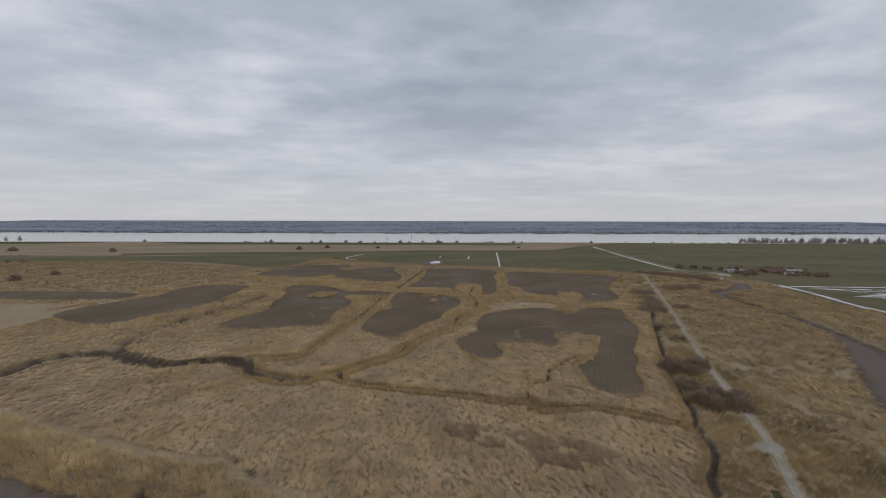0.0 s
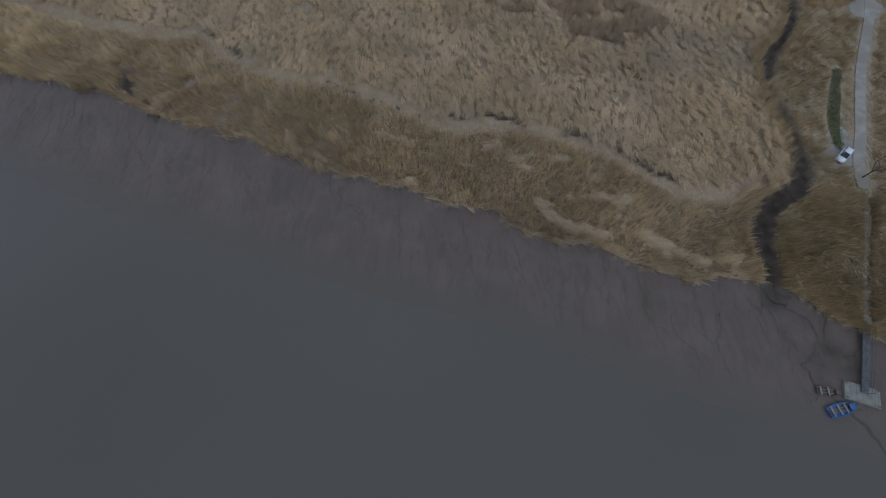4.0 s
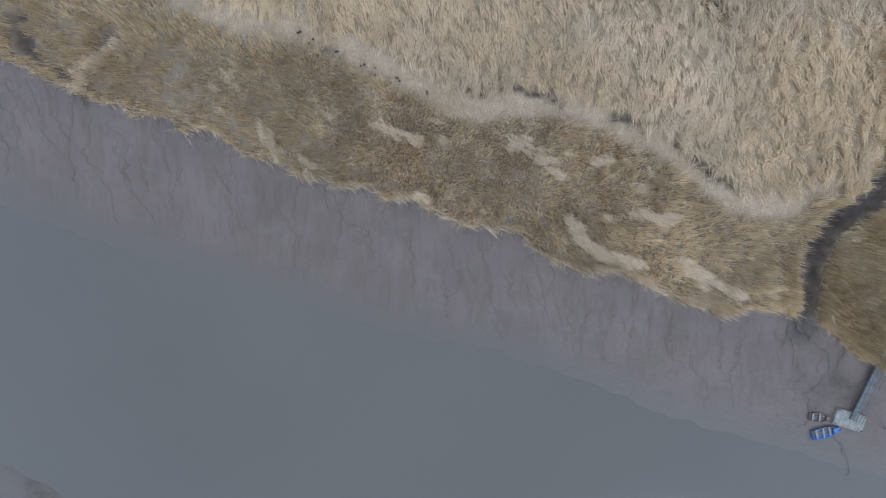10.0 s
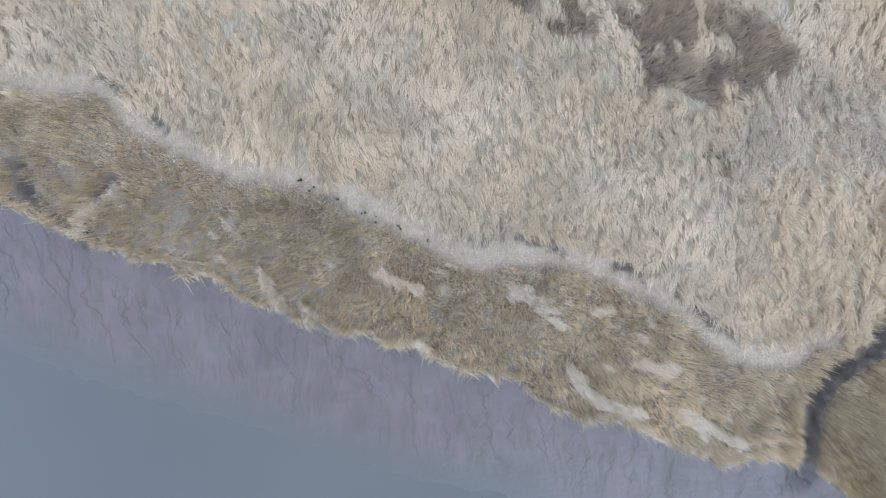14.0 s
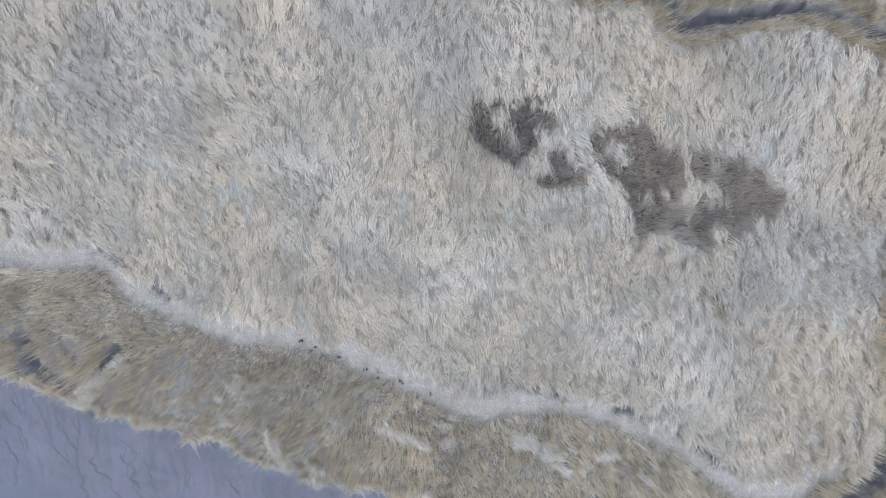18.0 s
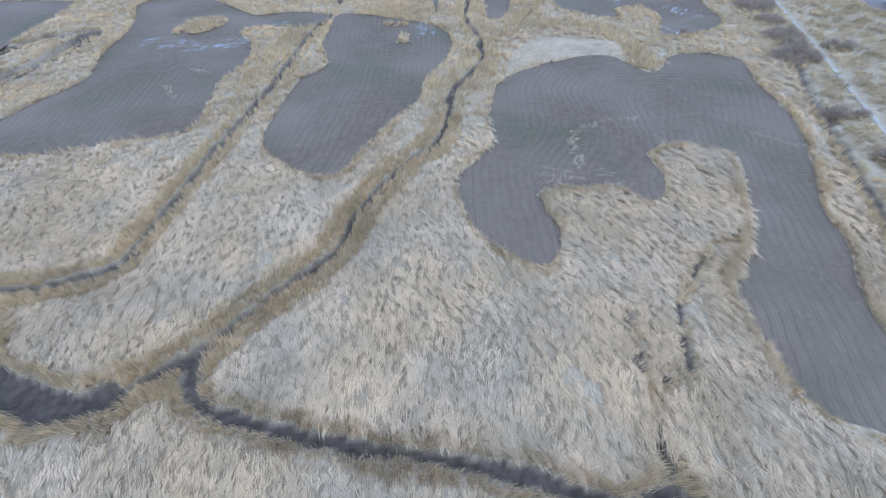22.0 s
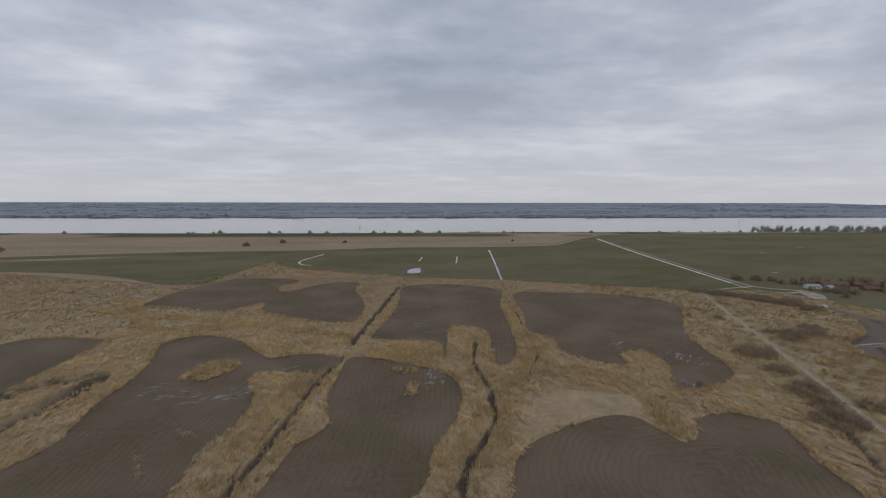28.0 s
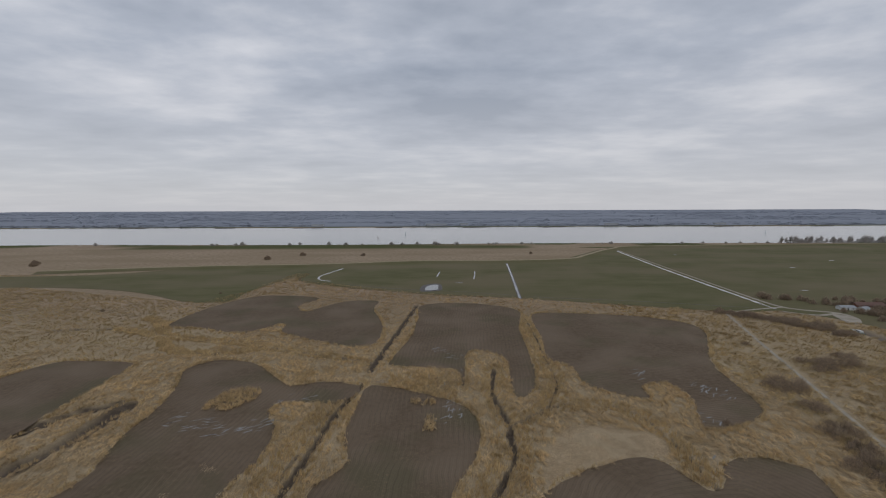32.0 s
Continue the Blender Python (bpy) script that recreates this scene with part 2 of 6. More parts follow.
def ground_material():
    """Litter under the reeds, with mud, creek bed, grass and far reed by the zones of the sheet."""
    m = bpy.data.materials.new("marsh_ground")
    m.use_nodes = True
    n, l = m.node_tree.nodes, m.node_tree.links
    p = n["Principled BSDF"]
    geo = n.new("ShaderNodeNewGeometry")

    def noise_at(s, d=6, stretch=(1, 1, 1), turn=0.0, warp=0.0):
        mp = n.new("ShaderNodeMapping")
        mp.inputs["Scale"].default_value = stretch
        mp.inputs["Rotation"].default_value = (0, 0, turn)
        l.new(geo.outputs["Position"], mp.inputs[0])
        t = n.new("ShaderNodeTexNoise")
        t.inputs["Scale"].default_value, t.inputs["Detail"].default_value = s, d
        t.inputs["Distortion"].default_value = warp
        l.new(mp.outputs[0], t.inputs["Vector"])
        return t.outputs[0]

    def sharp(v, lo, hi, a=0.0, b=1.0):
        r = n.new("ShaderNodeMapRange")
        r.inputs[1].default_value, r.inputs[2].default_value = lo, hi
        r.inputs[3].default_value, r.inputs[4].default_value = a, b
        l.new(v, r.inputs[0])
        return r.outputs[0]

    def mix(fac, a, b):
        x = n.new("ShaderNodeMix")
        x.data_type = "RGBA"
        for i, v in ((0, fac), (6, a), (7, b)):
            if isinstance(v, tuple):
                x.inputs[i].default_value = (*v, 1)
            elif isinstance(v, (float, int)):
                x.inputs[i].default_value = v
            else:
                l.new(v, x.inputs[i])
        return x.outputs[2]

    def zone(name):
        a = n.new("ShaderNodeAttribute")
        a.attribute_name = name
        return a.outputs["Fac"]

    straw = mix(sharp(noise_at(0.5, 8, (1, 0.4, 1), 0.5), 0.35, 0.65), (0.34, 0.262, 0.165), (0.24, 0.183, 0.112))
    straw = mix(sharp(noise_at(0.03, 5), 0.4, 0.65), straw, (0.36, 0.285, 0.185))
    fibre = noise_at(3.2, 8, (1, 0.22, 1), 0.52, 1.4)
    straw = mix(sharp(fibre, 0.40, 0.62), mix(0.3, straw, (0.05, 0.04, 0.025)), mix(0.5, straw, (0.50, 0.395, 0.25)))
    far = mix(sharp(noise_at(0.012, 7, (0.4, 1, 1)), 0.35, 0.65), (0.34, 0.26, 0.185), (0.25, 0.19, 0.125))
    far = mix(sharp(noise_at(0.15, 5), 0.4, 0.7), far, (0.22, 0.17, 0.105))
    mud = mix(sharp(noise_at(0.12, 5), 0.35, 0.65), (0.152, 0.115, 0.094), (0.13, 0.099, 0.082))
    mud = mix(sharp(noise_at(0.22, 6, (1, 0.16, 1), 0.12, 0.6), 0.5, 0.66, 0, 0.35), mud, (0.107, 0.087, 0.06))
    mud = mix(sharp(noise_at(0.45, 9, (1, 0.3, 1), 0.1, 1.8), 0.48, 0.68, 0, 0.4), mud, (0.09, 0.074, 0.051))
    mud = mix(sharp(noise_at(0.28, 8, (0.6, 1, 1), 0.3, 0.8), 0.5, 0.7, 0, 0.35), mud, (0.15, 0.13, 0.106))
    bed = mix(sharp(noise_at(0.6, 6), 0.35, 0.65), (0.062, 0.048, 0.036), (0.105, 0.082, 0.062))
    turf = mix(sharp(noise_at(0.02, 6), 0.35, 0.65), (0.065, 0.078, 0.024), (0.085, 0.08, 0.032))
    washed = mix(sharp(noise_at(0.9, 8), 0.35, 0.65), (0.45, 0.34, 0.22), (0.36, 0.27, 0.17))
    washed = mix(sharp(noise_at(4.0, 9, (1, 0.5, 1), 0.9, 1.0), 0.42, 0.6), mix(0.45, washed, (0.16, 0.125, 0.085)), washed)
    stub = mix(sharp(noise_at(1.5, 8), 0.35, 0.65), (0.21, 0.16, 0.108), (0.125, 0.094, 0.064))
    # land across the river: distance haze is mixed into its blue-grey colour
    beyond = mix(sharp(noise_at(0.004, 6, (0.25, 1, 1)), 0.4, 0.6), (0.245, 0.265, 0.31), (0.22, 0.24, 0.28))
    col = mix(zone("far"), straw, far)
    col = mix(zone("washed"), col, washed)
    col = mix(zone("stubble"), col, stub)
    col = mix(zone("turf"), col, turf)
    col = mix(zone("mud"), col, mud)
    col = mix(zone("soaked"), col, (0.12, 0.103, 0.083))
    col = mix(zone("bed"), col, bed)
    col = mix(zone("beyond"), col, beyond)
    l.new(col, p.inputs["Base Color"])
    gloss = n.new("ShaderNodeMath")
    gloss.operation = "SUBTRACT"
    l.new(sharp(zone("wet"), 0, 1, 0.95, 0.5), gloss.inputs[0])
    l.new(sharp(zone("soaked"), 0, 1, 0, 0.05), gloss.inputs[1])
    l.new(gloss.outputs[0], p.inputs["Roughness"])
    l.new(sharp(zone("wet"), 0, 1, 0.1, 0.16), p.inputs["Specular IOR Level"])
    b = n.new("ShaderNodeBump")
    b.inputs["Distance"].default_value = 0.12
    l.new(sharp(zone("far"), 0, 1, 0.8, 0.1), b.inputs["Strength"])
    l.new(noise_at(1.2, 8), b.inputs["Height"])
    l.new(b.outputs[0], p.inputs["Normal"])
    return m


def field_material():
    """Bare dark soil with worked rows that follow the field's edge, and clods."""
    m = bpy.data.materials.new("worked_soil")
    m.use_nodes = True
    n, l = m.node_tree.nodes, m.node_tree.links
    p = n["Principled BSDF"]
    geo = n.new("ShaderNodeNewGeometry")
    row = n.new("ShaderNodeAttribute")
    row.attribute_name = "row"

    def noise_at(s, d=6):
        t = n.new("ShaderNodeTexNoise")
        t.inputs["Scale"].default_value, t.inputs["Detail"].default_value = s, d
        l.new(geo.outputs["Position"], t.inputs["Vector"])
        return t.outputs[0]

    def calc(op, a, b):
        x = n.new("ShaderNodeMath")
        x.operation = op
        for i, v in enumerate((a, b)):
            if isinstance(v, (int, float)):
                x.inputs[i].default_value = v
            else:
                l.new(v, x.inputs[i])
        return x.outputs[0]

    def mix(fac, a, b):
        x = n.new("ShaderNodeMix")
        x.data_type = "RGBA"
        for i, v in ((0, fac), (6, a), (7, b)):
            if isinstance(v, tuple):
                x.inputs[i].default_value = (*v, 1)
            elif isinstance(v, (float, int)):
                x.inputs[i].default_value = v
            else:
                l.new(v, x.inputs[i])
        return x.outputs[2]

    def sharp(v, lo, hi, a=0.0, b=1.0):
        r = n.new("ShaderNodeMapRange")
        r.inputs[1].default_value, r.inputs[2].default_value = lo, hi
        r.inputs[3].default_value, r.inputs[4].default_value = a, b
        l.new(v, r.inputs[0])
        return r.outputs[0]

    wob = calc("ADD", calc("MULTIPLY", noise_at(0.15, 5), 1.5), calc("MULTIPLY", noise_at(0.03, 3), 7.0))
    place = calc("ADD", row.outputs["Fac"], wob)
    wave = calc("ADD", calc("MULTIPLY", calc("SINE", calc("MULTIPLY", place, 2.6), 0), 0.6), calc("MULTIPLY", calc("SINE", calc("MULTIPLY", place, 7.3), 0), 0.4))
    soil = mix(sharp(noise_at(0.35, 8), 0.35, 0.65), (0.105, 0.077, 0.051), (0.137, 0.101, 0.069))
    soil = mix(sharp(noise_at(0.03, 4), 0.4, 0.65), soil, (0.16, 0.121, 0.085))
    soil = mix(sharp(noise_at(0.022, 5), 0.52, 0.66, 0, 0.6), soil, (0.088, 0.08, 0.044))
    strength = sharp(noise_at(0.06, 4), 0.38, 0.62, 0.1, 1.0)
    line = calc("MULTIPLY", sharp(wave, 0.2, 1.0), strength)
    soil = mix(calc("MULTIPLY", line, 0.4), soil, (0.058, 0.044, 0.034))
    pale = calc("MULTIPLY", sharp(calc("MULTIPLY", wave, -1.0), 0.35, 1.0), sharp(noise_at(0.05, 5), 0.42, 0.65, 0.0, 0.32))
    soil = mix(pale, soil, (0.215, 0.165, 0.115))
    # scattered straw left on the soil
    straw = calc("MULTIPLY", sharp(noise_at(0.9, 9), 0.54, 0.68, 0, 0.8), sharp(noise_at(0.07, 4), 0.42, 0.6, 0.15, 1.0))
    soil = mix(straw, soil, (0.17, 0.128, 0.08))
    l.new(soil, p.inputs["Base Color"])
    p.inputs["Specular IOR Level"].default_value = 0.1
    p.inputs["Roughness"].default_value = 0.85
    b = n.new("ShaderNodeBump")
    b.inputs["Strength"].default_value, b.inputs["Distance"].default_value = 0.9, 0.12
    l.new(calc("ADD", calc("MULTIPLY", wave, -0.5), noise_at(1.5, 8)), b.inputs["Height"])
    l.new(b.outputs[0], p.inputs["Normal"])
    return m


GROUND = ground_material()
SOIL = field_material()


# ---- plan: lines of the marsh in metres ----
def smooth(points, step=2.0, closed=False):
    """A rounded line through the given corners."""
    p = [np.array(q, float) for q in points]
    n = len(p)
    out = []
    for i in range(n if closed else n - 1):
        a, b = p[i], p[(i + 1) % n]
        z = p[(i - 1) % n] if closed or i > 0 else 2 * a - b
        c = p[(i + 2) % n] if closed or i + 2 < n else 2 * b - a
        k = max(2, int(np.linalg.norm(b - a) / step))
        for j in range(k):
            t = j / k
            out.append(0.5 * ((2 * a) + (b - z) * t + (2 * z - 5 * a + 4 * b - c) * t * t + (3 * a - z - 3 * b + c) * t ** 3))
    if not closed:
        out.append(p[-1])
    return np.array(out)


def near_line(x, y, line):
    """The distance of each place from a line."""
    best = np.full(len(x), 1e9)
    for a, b in zip(line[:-1], line[1:]):
        dx, dy = b - a
        t = np.clip(((x - a[0]) * dx + (y - a[1]) * dy) / max(dx * dx + dy * dy, 1e-9), 0, 1)
        best = np.minimum(best, (x - a[0] - t * dx) ** 2 + (y - a[1] - t * dy) ** 2)
    return np.sqrt(best)


def inside(x, y, ring):
    """Which places lie inside a closed outline."""
    hit = np.zeros(len(x), bool)
    for a, b in zip(ring, np.roll(ring, -1, 0)):
        if a[1] == b[1]:
            continue
        cross = (a[1] > y) != (b[1] > y)
        hit ^= cross & (x < (b[0] - a[0]) * (y - a[1]) / (b[1] - a[1]) + a[0])
    return hit


RNG = np.random.default_rng(7)
LATTICE = RNG.random((256, 256))


def vnoise(x, y, size, seed=0):
    """Smooth noise from 0 to 1 with blobs of that size in metres."""
    u, v = x / size + seed * 17.3, y / size + seed * 9.1
    i, j = np.floor(u).astype(int), np.floor(v).astype(int)
    f, g = u - i, v - j
    f, g = f * f * (3 - 2 * f), g * g * (3 - 2 * g)
    i, j = i % 256, j % 256
    k, m = (i + 1) % 256, (j + 1) % 256
    return (LATTICE[i, j] * (1 - f) + LATTICE[k, j] * f) * (1 - g) + (LATTICE[i, m] * (1 - f) + LATTICE[k, m] * f) * g


def step01(v, a, b):
    t = np.clip((v - a) / (b - a), 0, 1)
    return t * t * (3 - 2 * t)


SHORE = smooth([(-600, 290), (-300, 178), (-200, 136), (-134, 110), (-101, 99), (-75, 92), (-67, 87), (-60, 85), (-47, 81), (-35, 76), (-21, 71), (-10, 68),
                (-1, 64), (7, 63), (12, 59), (26, 55), (38, 50), (45, 50), (53, 49), (58, 46), (63, 43), (66, 40), (72, 38), (90, 30), (130, 15), (260, -30), (600, -160)])
GULLY = smooth([(-600, 325), (-300, 208), (-200, 158), (-134, 131), (-100, 118), (-77, 111.5), (-62.4, 110.4), (-57.2, 105.4), (-50.8, 102.1), (-42.7, 97.1), (-29.8, 94.6), (-17, 89),
                (-9.7, 85.3), (-1.4, 81.5), (5, 81), (12.4, 81.9), (19.8, 79.5), (28.1, 75.7), (36.5, 70.1), (42.1, 65.8), (50.5, 64.4), (54, 66), (60, 69)])
WATERLINE = smooth([(-600, 215), (-300, 140), (-134, 88), (-83, 69), (-64, 62), (-51, 58), (-34, 53), (-14, 46), (5, 42), (22, 36), (33, 31), (53, 25), (73, 19), (130, 0), (260, -45), (600, -180)])
# each creek: its line, half the width of its bed, its depth, the width of its tall fringe
CREEKS = [
    (smooth([(-330, 90), (-250, 130), (-215, 152), (-197, 172), (-196, 193), (-188, 205), (-171, 207), (-147, 196), (-131, 191), (-119, 195), (-105, 197), (-92, 188), (-83, 178), (-73, 173),
             (-66, 171), (-59, 172), (-53, 175), (-45, 181), (-37, 191), (-30, 198), (-25, 203), (-21, 210), (-20, 217), (-14, 229), (-6, 242), (3, 252), (8, 269),
             (11, 286), (20, 305), (27, 322), (28, 341), (37, 349), (51, 361)]), 0.6, 1.9, 4.6),
    (smooth([(-102, 197), (-92, 198), (-83, 199), (-72, 204), (-70, 213), (-68, 229), (-65, 256), (-61, 282), (-57, 315), (-54, 352), (-47, 390)]), 0.95, 1.6, 3.6),
    (smooth([(-46, 179), (-45, 173), (-39, 168), (-29, 165), (-19, 162), (-9, 160), (0, 158), (9, 156), (19, 152), (28, 150), (33, 152), (34, 146), (37, 144), (44, 145), (56, 145), (67, 141), (78, 135), (85, 130)]), 0.75, 1.3, 2.6),
    (smooth([(33, 152), (34, 158), (35, 163), (39, 169), (44, 170), (47, 176), (48, 182), (55, 191), (66, 202), (73, 204)]), 0.1, 0.8, 1.0),
    (smooth([(38, 190), (38, 186), (37, 177), (36, 168)]), 0.0, 0.7, 0.8),
    (smooth([(54, 47), (54, 53), (56, 60), (60, 65), (67, 70), (69, 78), (69, 87), (68, 95), (72, 104), (80, 115), (85, 132), (91, 145), (101, 177), (121, 224), (141, 270), (156, 301), (170, 330)]), 0.9, 1.3, 2.5),
    (smooth([(-171, 207), (-180, 240), (-178, 272), (-171, 305), (-165, 328), (-163, 348), (-160, 368)]), 3.7, 2.4, 1.6),
    (smooth([(-45, 410), (-45, 416), (-35, 500), (-26, 578)]), 1.5, 1.4, 0.6),
    (smooth([(-326, 493), (-282, 501), (-210, 478), (-148, 461), (-97, 440), (-69, 431), (-44, 418)]), 0.3, 1.0, 4.5), (smooth([(-200, 330), (-188, 348), (-179, 361), (-168, 368)]), 3.2, 2.2, 1.4),
    (smooth([(-250, 130), (-215, 152), (-197, 172), (-196, 193), (-188, 205), (-171, 207), (-147, 196), (-131, 191), (-119, 195), (-105, 197), (-94, 189)]), 5.0, 2.8, 0.6), (smooth([(-96, 190), (-83, 178), (-73, 173), (-66, 171), (-58, 172)]), 2.6, 2.4, 1.6),
    (smooth([(28, 346), (27, 357), (25, 376), (27, 392), (30, 410)]), 0.7, 1.2, 5.0), (smooth([(51, 361), (54, 368), (60, 380), (64, 396), (66, 430), (70, 470), (73, 530)]), 0.1, 0.7, 5.0),
    (smooth([(51, 361), (60, 364), (78, 363), (88, 358), (94, 346), (95, 331), (96, 320), (95, 306), (95, 299)]), -0.1, 0.9, 5.5), (smooth([(-63, 288), (-61, 318), (-58, 345), (-56, 372)]), -0.2, 0.6, 9.0),
    (smooth([(8, 280), (12, 292), (21, 308), (27, 322), (29, 341)]), 0.4, 1.2, 8.0), (smooth([(-330, 560), (-250, 520), (-200, 455), (-160, 440), (-120, 452)]), -0.3, 0.6, 5.0),
    (smooth([(-3, 88), (1, 86), (5, 87), (11, 86), (14, 84)]), -0.3, 0.7, 0.5), (smooth([(23, 82), (26, 81), (28, 79)]), -0.15, 0.7, 0.5), (smooth([(32, 78), (36, 75), (39, 72), (43, 71)]), -0.15, 0.7, 0.5),
    (smooth([(-76, 100), (-74.5, 95), (-70.7, 92), (-67.6, 89.8), (-66.6, 87)]), 0.2, 1.0, 0.3), (smooth([(-59, 97), (-61.7, 94.3), (-64.4, 90.6), (-65.1, 86)]), 0.0, 0.9, 0.3),
    (smooth([(-30, 95), (-26, 94), (-21, 92)]), -0.4, 0.6, 0.5), (smooth([(-64, 115), (-56, 110), (-50, 104), (-44, 100)]), -0.5, 0.6, 0.5), (smooth([(36, 102), (39, 100), (40, 97)]), -0.1, 0.6, 0.6),
    (smooth([(53.8, 46), (54.5, 53), (56.5, 60), (60.5, 65), (66, 69), (68.5, 74)]), 1.7, 1.7, 1.6),
]
FIELDS = {
    "horseshoe": [(25, 197), (21, 199), (11, 209), (7, 227), (9, 235), (20, 250), (21, 262), (25, 283), (36, 302), (61, 316), (82, 319), (93, 300), (113, 319), (136, 312), (130, 287), (125, 258),
                  (113, 233), (101, 212), (98, 200), (88, 182), (85, 168), (77, 156), (63, 161), (61, 172), (63, 189), (73, 199), (79, 209), (89, 231), (91, 240), (79, 245), (67, 241), (67, 232), (63, 221),
                  (56, 218), (51, 225), (42, 225), (31, 226), (29, 219), (31, 208), (27, 199)],
    "middle": [(-44, 385), (-33, 387), (-13, 378), (6, 366), (15, 346), (12, 323), (1, 299), (-1, 284), (-11, 267), (-19, 251), (-25, 237), (-30, 236), (-39, 240), (-48, 248), (-53, 259), (-52, 278),
               (-49, 302), (-40, 317), (-45, 338), (-45, 360)],
    "left": [(-147, 263), (-125, 252), (-111, 254), (-99, 259), (-80, 263), (-77, 275), (-79, 302), (-75, 322), (-77, 342), (-87, 361), (-80, 368), (-56, 368), (-47, 379), (-51, 389), (-70, 394), (-86, 389), (-102, 403),
             (-119, 421), (-145, 429), (-160, 414), (-150, 388), (-144, 364), (-142, 338), (-135, 312), (-140, 294), (-146, 277)],
    "far_left": [(-265, 278), (-222, 263), (-210, 287), (-193, 316), (-191, 345), (-193, 372), (-196, 408), (-200, 424), (-230, 428), (-252, 426), (-262, 400), (-258, 365), (-276, 335), (-284, 300)],
    "west_strip": [(-421, 388), (-312, 386), (-276, 367), (-295, 352), (-383, 352)],
    "upper_left": [(-234, 511), (-231, 579), (-202, 626), (-137, 614), (-145, 577), (-131, 556), (-103, 595), (-69, 597), (-67, 562), (-50, 498), (-57, 452), (-124, 483), (-136, 510), (-160, 487), (-203, 501)],
    "upper_middle": [(-20, 578), (28, 584), (71, 556), (62, 493), (56, 417), (48, 381), (36, 375), (39, 429), (17, 440), (10, 382), (5, 409), (-32, 416), (-34, 432), (-26, 472), (-23, 526)],
    "upper_right": [(83, 538), (128, 541), (185, 526), (210, 493), (172, 421), (163, 389), (158, 364), (149, 351), (133, 343), (116, 341), (126, 367), (125, 388), (110, 385), (104, 369), (79, 387), (79, 411),
                    (68, 428), (74, 468)],
}
FIELDS = {k: smooth(v, 3.0, True) for k, v in FIELDS.items()}
TRACK_LINE = smooth([(262, 536), (240, 480), (186, 339), (158, 270), (132, 206), (113, 154), (101, 121), (90, 99), (83, 82), (79, 73), (78, 68)])
FOOTPATH = smooth([(78, 68), (76, 62), (73.5, 56), (70.5, 49), (67.6, 42)])
BURNT = [smooth(q, 1.0, True) for q in (
    [(-1.5, 136), (4.7, 134), (12.9, 133.4), (14.9, 129.2), (19, 121.2), (18.4, 119.4), (10.3, 119.6), (6.8, 123.3), (2.5, 126.8), (0, 131)],
    [(20.2, 126.1), (24, 129.1), (28.9, 128.3), (34.1, 124.8), (39.5, 124), (45.7, 120.9), (50.9, 116.1), (48, 111.7), (42.4, 108.8), (37.8, 107.7), (33.4, 109.8), (28.9, 111), (25.5, 107.1), (26.2, 112.1),
     (24.8, 118.6), (21.3, 121.1)])]
PALE_CUT = smooth([(34, 302), (43, 328), (59, 344), (89, 338), (89, 322), (65, 318), (42, 308)], 3.0, True)
TIDAL = smooth([(333, 482), (327, 448), (310, 422), (285, 402), (260, 385), (252, 345), (251, 300), (242, 250), (231, 226), (216, 198), (190, 160), (165, 120), (150, 60)])


